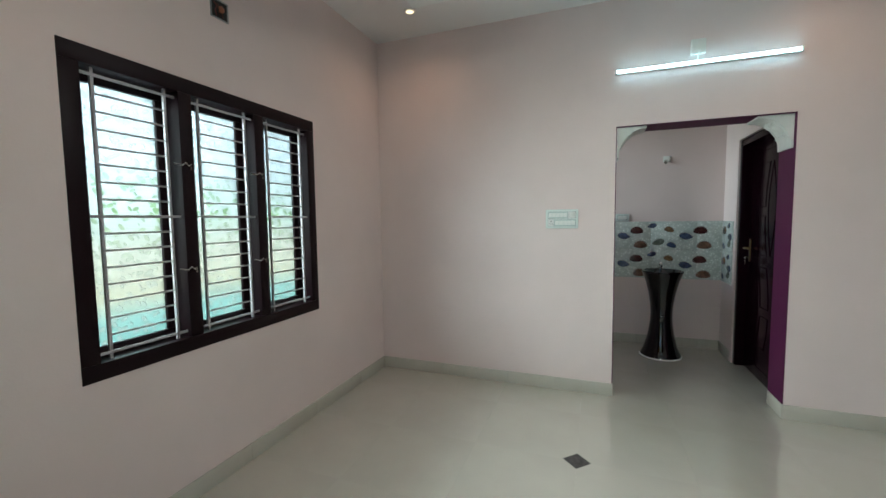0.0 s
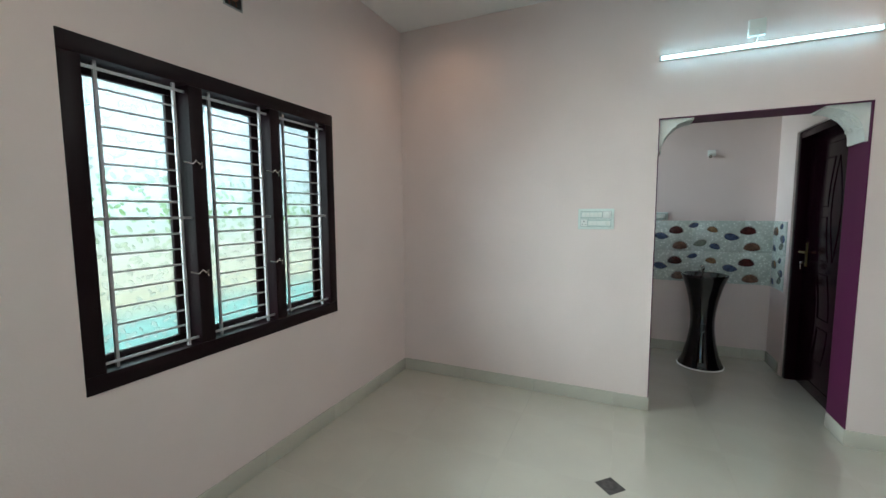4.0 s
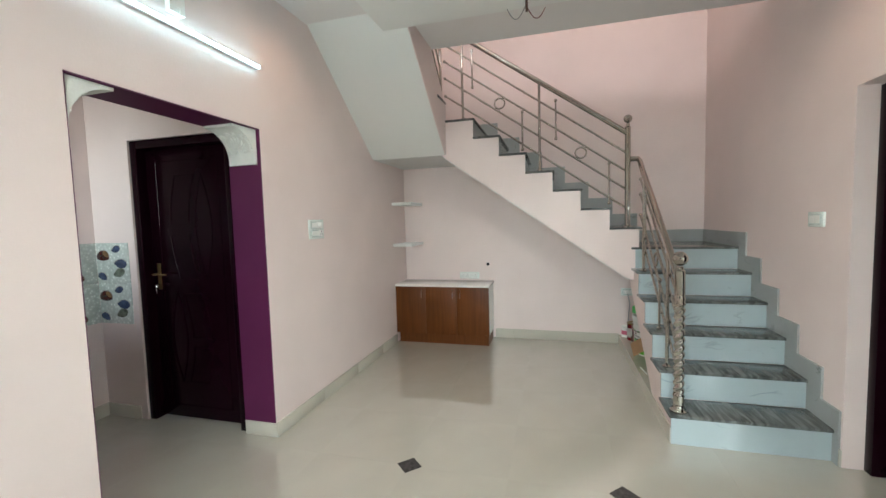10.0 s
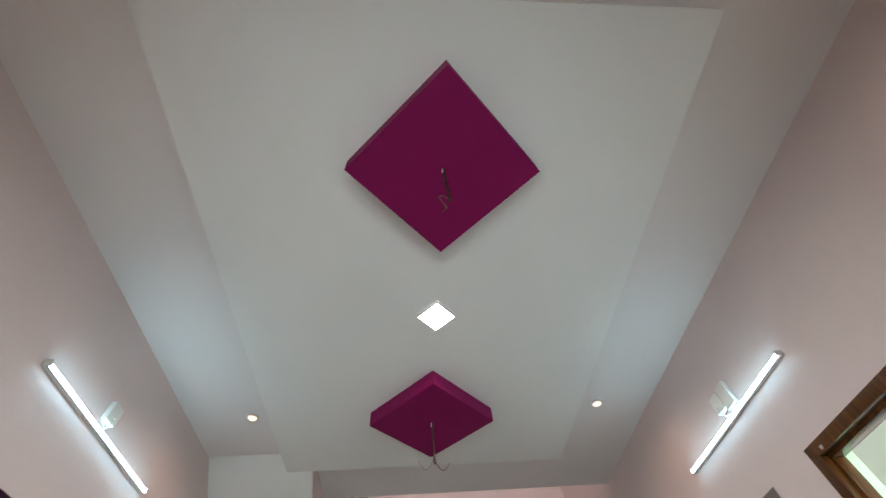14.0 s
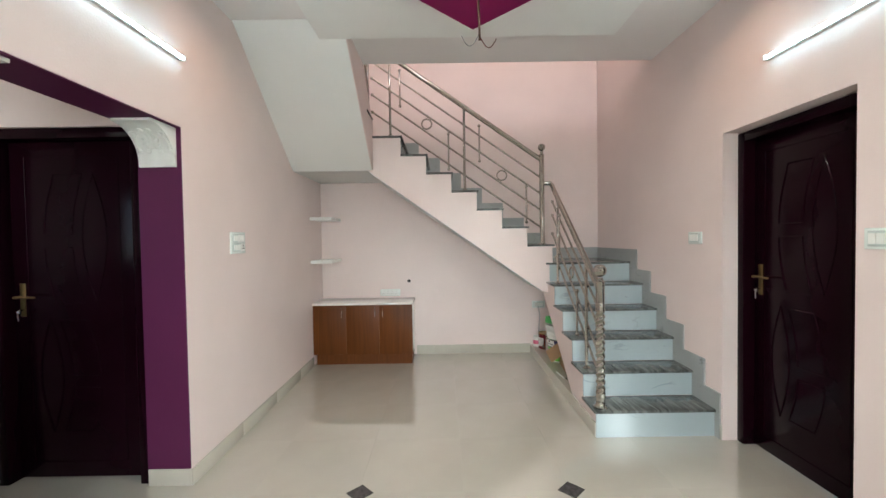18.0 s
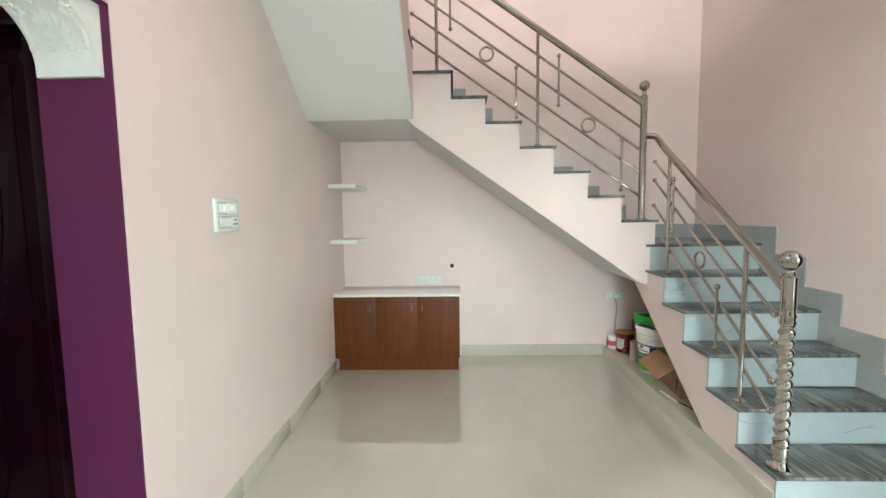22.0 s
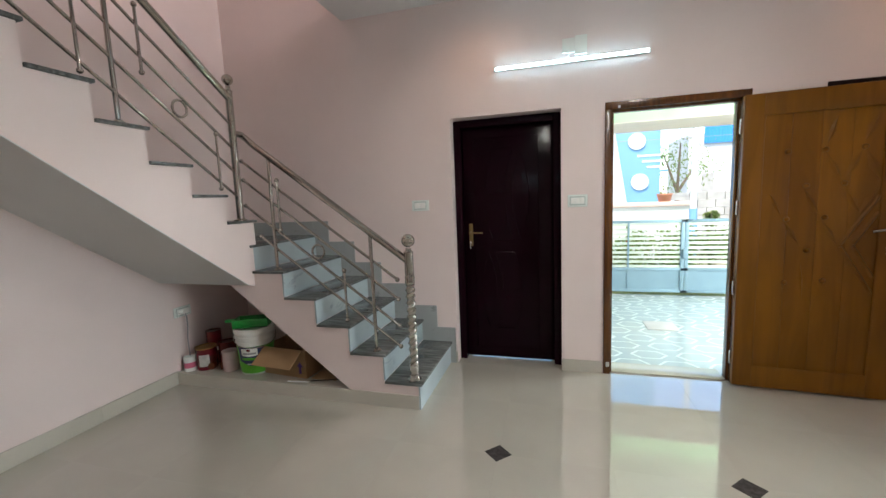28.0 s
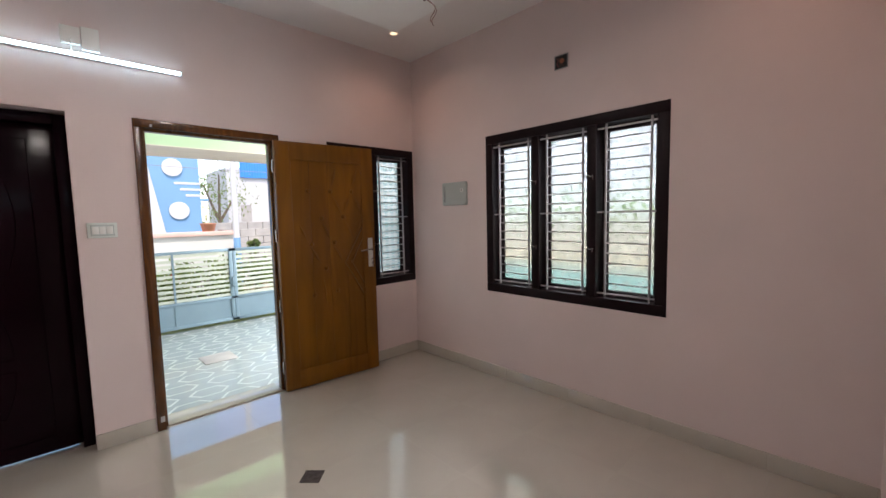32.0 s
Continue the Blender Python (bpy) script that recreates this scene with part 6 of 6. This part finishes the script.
tree = base("tree", -2.4, -9.8, -0.2, "leafy green tree behind the street wall", "tree")
tree.matrix_world = Matrix()
bm = bmesh.new()
rod(bm, (-2.42, -9.8, -0.2), (-2.4, -9.8, 1.5), 0.07, 10, 0.06)
for d in ((-0.5, 0.1, 2.3), (0.35, -0.1, 2.5), (0.0, 0.2, 2.8)):
    rod(bm, (-2.4, -9.8, 1.4), (-2.4 + d[0], -9.8 + d[1], d[2]), 0.045, 8, 0.02)
part("trunk", bm, BARK, tree)
part("crown", leaves("crown", (-2.4, -9.8, 2.1), 0.95, 700, 0.048, FOLIAGE, 5), FOLIAGE, tree, smooth=None)
for k, (x, y, z, r) in enumerate(((-0.2, -4.5, 0.25, 0.32), (0.5, -4.4, 0.2, 0.35), (-1.2, -4.6, 0.25, 0.38), (-2.0, -4.7, 0.3, 0.42), (-2.8, -4.8, 0.3, 0.4), (-1.75, -5.0, 0.82, 0.12), (0.15, -3.9, 0.25, 0.3), (-0.55, -4.0, 0.3, 0.34), (-0.9, -3.8, 0.2, 0.3), (-1.5, -4.1, 0.35, 0.36), (-2.3, -4.0, 0.3, 0.36), (0.85, -4.0, 0.3, 0.34))):
    z, r = z + 0.1, r * 1.15
    bush = base("garden_bush", x, y, -0.2, "small green garden bush outside the gate", "bush", "garden bushes")
    bush.matrix_world = Matrix()
    bm = bmesh.new()
    for q in range(5):
        rod(bm, (x, y, -0.2), (x + 0.1 * math.cos(q * 1.3), y + 0.1 * math.sin(q * 1.3), z + 0.1), 0.008, 6)
    part("stems", bm, BARK, bush)
    part("leaves", leaves("leaves", (x, y, z), r, 560, 0.042, FOLIAGE, 20 + k), FOLIAGE, bush, smooth=None)
    if k < 2:
        bm = bmesh.new()
        for q in range(3):
            ball(bm, (x + 0.1 * q - 0.1, y + 0.15, z + 0.1 + 0.1 * (q % 2)), 0.03, 8, 6)
        part("flowers", bm, FLOWER, bush, "red flowers")

# invented yard outside the west window, an unseen backdrop to tint its glass
YARD = material("pale_backdrop_wall", (0.66, 0.63, 0.55), 0.8, vary=0.1, scale=1.0)
TEALISH = material("teal_ledge_tint", (0.15, 0.45, 0.42), 0.6, vary=0.05)
setting("backdrop_wall", boxes((-5.2, -5.0, -4, 9, -0.2, 1.45)), YARD, "pale backdrop wall added outside the window", "wall")
setting("tint_ledge", boxes((XW - THICK - 0.5, XW - THICK, 1.1, 2.95, 0.55, 0.70)), TEALISH, "teal ledge added outside to tint the glass", "ledge")
hedge = base("hedge", -6, 2, 0, "green hedge backdrop added behind the wall", "hedge")
hedge.matrix_world = Matrix()
for k in range(6):
    part("crown", leaves("crown", (-6.2, -1.5 + 1.6 * k, 1.7), 0.85, 700, 0.11, FOLIAGE, 50 + k, 0.6), FOLIAGE, hedge, smooth=None)

# ---------------------------------------------------------------- floor tiles
GX, GY = 0.61, 0.60
XA, YA = 0.165 - 3 * GX, 1.508 - 3 * GY
tile_cache = {}


def tile(x0, x1, y0, y1):
    if x1 - x0 < 0.01 or y1 - y0 < 0.01:
        return
    key = (round(x1 - x0, 3), round(y1 - y0, 3))
    if key not in tile_cache:
        g = 0.00015
        bm = bmesh.new()
        prism(bm, [(g, g), (key[0] - g, g), (key[0] - g, key[1] - g), (g, key[1] - g)], "z", -0.006, 0.0)
        tile_cache[key] = mesh_of("tile", bm, FLOOR_TILE)
    ob = new("tile", tile_cache[key])
    ob.location = (x0, y0, 0)
    ob.parent = floor


for i in range(11):
    for j in range(7):
        x0, x1 = XA + i * GX, XA + (i + 1) * GX
        y0, y1 = YA + j * GY, YA + (j + 1) * GY
        tile(max(x0, XW), min(x1, XE), max(y0, YS), min(y1, YN))
for i in range(4):
    for j in range(3):
        x0, y0 = -0.5 + i * GX, YN + j * GY
        tile(x0, min(x0 + GX, WBX + 0.2), y0, min(y0 + GY, WBY))
tile(-0.245, 0.70, YS - THICK, YS)
tile(1.018, 1.908, YS - THICK, YS)
for x, y in ((0.165, 2.712), (1.386, 2.697), (1.386, 1.500), (0.163, 1.52)):
    bm = bmesh.new()
    d = 0.078
    prism(bm, [(x - d, y), (x, y - d), (x + d, y), (x, y + d)], "z", -0.004, 0.0012)
    part("inset", bm, DARK_STONE, floor, "dark granite diamond inset")

# pebble tile band of the wash area
def pebble_ground():
    m = material("pale_grey_pebble_tile", (0.60, 0.64, 0.61), 0.18, vary=0.08, scale=12, grain=70, bump=0.0)
    nt = m.node_tree
    b = nt.nodes["Principled BSDF"]
    tc = nt.nodes.new("ShaderNodeTexCoord")
    vo = nt.nodes.new("ShaderNodeTexVoronoi")
    vo.inputs["Scale"].default_value = 42.0
    nt.links.new(tc.outputs["Object"], vo.inputs["Vector"])
    r = nt.nodes.new("ShaderNodeValToRGB")
    e = r.color_ramp.elements
    e[0].position, e[0].color = 0.10, (1.45, 1.45, 1.42, 1)
    e[1].position, e[1].color = 0.24, (1.0, 1.0, 1.0, 1)
    k = e.new(0.62)
    k.color = (0.80, 0.82, 0.81, 1)
    nt.links.new(vo.outputs["Distance"], r.inputs[0])
    mul = nt.nodes.new("ShaderNodeVectorMath")
    mul.operation = "MULTIPLY"
    old = b.inputs["Base Color"].links[0].from_socket
    nt.links.new(old, mul.inputs[0])
    nt.links.new(r.outputs[0], mul.inputs[1])
    nt.links.new(mul.outputs[0], b.inputs["Base Color"])
    return m


BAND = pebble_ground()
band = base("pebble_tile_band", 0, 0, 0, "glazed wall tiles printed with large coloured pebbles", "wall tiles", "", "structure")
for lo, hi in ((-0.5, -0.06), (-0.06, 0.38), (0.38, 0.82), (0.82, 1.26), (1.26, WBX - 0.008)):
    part("tile", boxes((lo + 0.0006, hi - 0.0006, WBY - 0.008, WBY, 0.745, 1.0545), bevel=0.0008), BAND, band)
    part("tile", boxes((lo + 0.0006, hi - 0.0006, WBY - 0.008, WBY, 1.0555, 1.365), bevel=0.0008), BAND, band)
for z0, z1 in ((0.745, 1.0545), (1.0555, 1.365)):
    part("tile", boxes((WBX - 0.008, WBX, 4.935, WBY - 0.009, z0, z1), bevel=0.0008), BAND, band)
PEB = [material("pebble_" + n, c, 0.12, vary=0.45, scale=28, grain=90, bump=0.0) for n, c in (("blue", (0.05, 0.068, 0.13)), ("maroon", (0.060, 0.016, 0.015)), ("brown", (0.12, 0.062, 0.042)), ("tan", (0.19, 0.11, 0.055)), ("green", (0.14, 0.155, 0.125)))]
PEB_RIM = material("pale_pebble_rim", (0.36, 0.36, 0.34), 0.2, vary=0.2, scale=20, bump=0.0)


def pebble_outline(kind, f=1.0):
    pts = []
    for k in range(20):
        a = 2 * math.pi * k / 20
        x, z = math.cos(a), math.sin(a)
        if kind == "dome":
            z = z * (0.86 if z > 0 else 0.36) - 0.15
        else:
            z = z * 0.62 * (1.0 if x > 0 else 1 - 0.55 * x * x) + 0.05 * x
            x = x if x > 0 else x * 1.25
        pts.append((x * f, z * f))
    return pts


def pebble(kind, size, colour, m):
    """A glazed pebble in local x and z, its round face towards -y."""
    bm = bmesh.new()
    rings = []
    for f, lift in ((1.0, 0.0), (0.93, 0.0012), (0.7, 0.0028), (0.35, 0.0038)):
        rings.append([bm.verts.new(m @ Vector((p * size, -lift, q * size))) for p, q in pebble_outline(kind, f)])
    for a, b in zip(rings, rings[1:]):
        for k in range(20):
            bm.faces.new((a[k], a[(k + 1) % 20], b[(k + 1) % 20], b[k]))
    bm.faces.new(rings[-1])
    bmesh.ops.recalc_face_normals(bm, faces=bm.faces[:])
    ob = part("pebble", bm, PEB[colour], band, smooth=60)
    rim = bmesh.new()
    o = [m @ Vector((p * size * 1.09, -0.0004, q * size * 1.12 + 0.003)) for p, q in pebble_outline(kind)]
    i_ = [m @ Vector((p * size * 0.99, -0.0006, q * size * 0.99)) for p, q in pebble_outline(kind)]
    a, b = [rim.verts.new(v) for v in o], [rim.verts.new(v) for v in i_]
    for k in range(20):
        rim.faces.new((a[k], a[(k + 1) % 20], b[(k + 1) % 20], b[k]))
    part("pebble_rim", rim, PEB_RIM, ob)


# one printed tile repeats every 0.607 m along and 0.3115 m up
PRINT = [("drop", 0.056, 0, 0.544, 1.206, -1, 0.1), ("dome", 0.064, 1, 0.680, 1.263, 1, 0.0), ("drop", 0.040, 0, 0.836, 1.318, 1, -0.2), ("dome", 0.046, 3, 0.995, 1.274, 1, 0.25),
         ("dome", 0.066, 2, 0.718, 1.106, 1, 0.0), ("drop", 0.052, 4, 0.900, 1.139, 1, -0.25), ("dome", 0.046, 0, 1.021, 1.106, -1, 0.3)]
for kind, size, colour, px, pz, flip, turn in PRINT:
    for col in (-2, -1, 0, 1):
        for row in (-1, 0, 1):
            u, z = px + 0.607 * col, pz + 0.3115 * row
            if -0.42 < u < WBX - 0.07 and 0.785 < z < 1.325:
                pebble(kind, size, colour, Matrix.Translation((u, WBY - 0.0082, z)) @ Euler((0, turn, 0)).to_matrix().to_4x4() @ Matrix.Diagonal((flip, 1, 1, 1)))
for k, (kind, size, colour, px, pz, flip, turn) in enumerate(PRINT[:4] + PRINT[5:]):
    for row in (-1, 0):
        z = pz + 0.3115 * row
        if 0.785 < z < 1.325:
            pebble(kind, size, colour, Matrix.Translation((WBX - 0.0082, 5.01 + 0.16 * (k % 2) + 0.02 * (k % 3), z)) @ Matrix.Rotation(math.pi / 2, 4, "Z").inverted() @ Euler((0, turn, 0)).to_matrix().to_4x4())
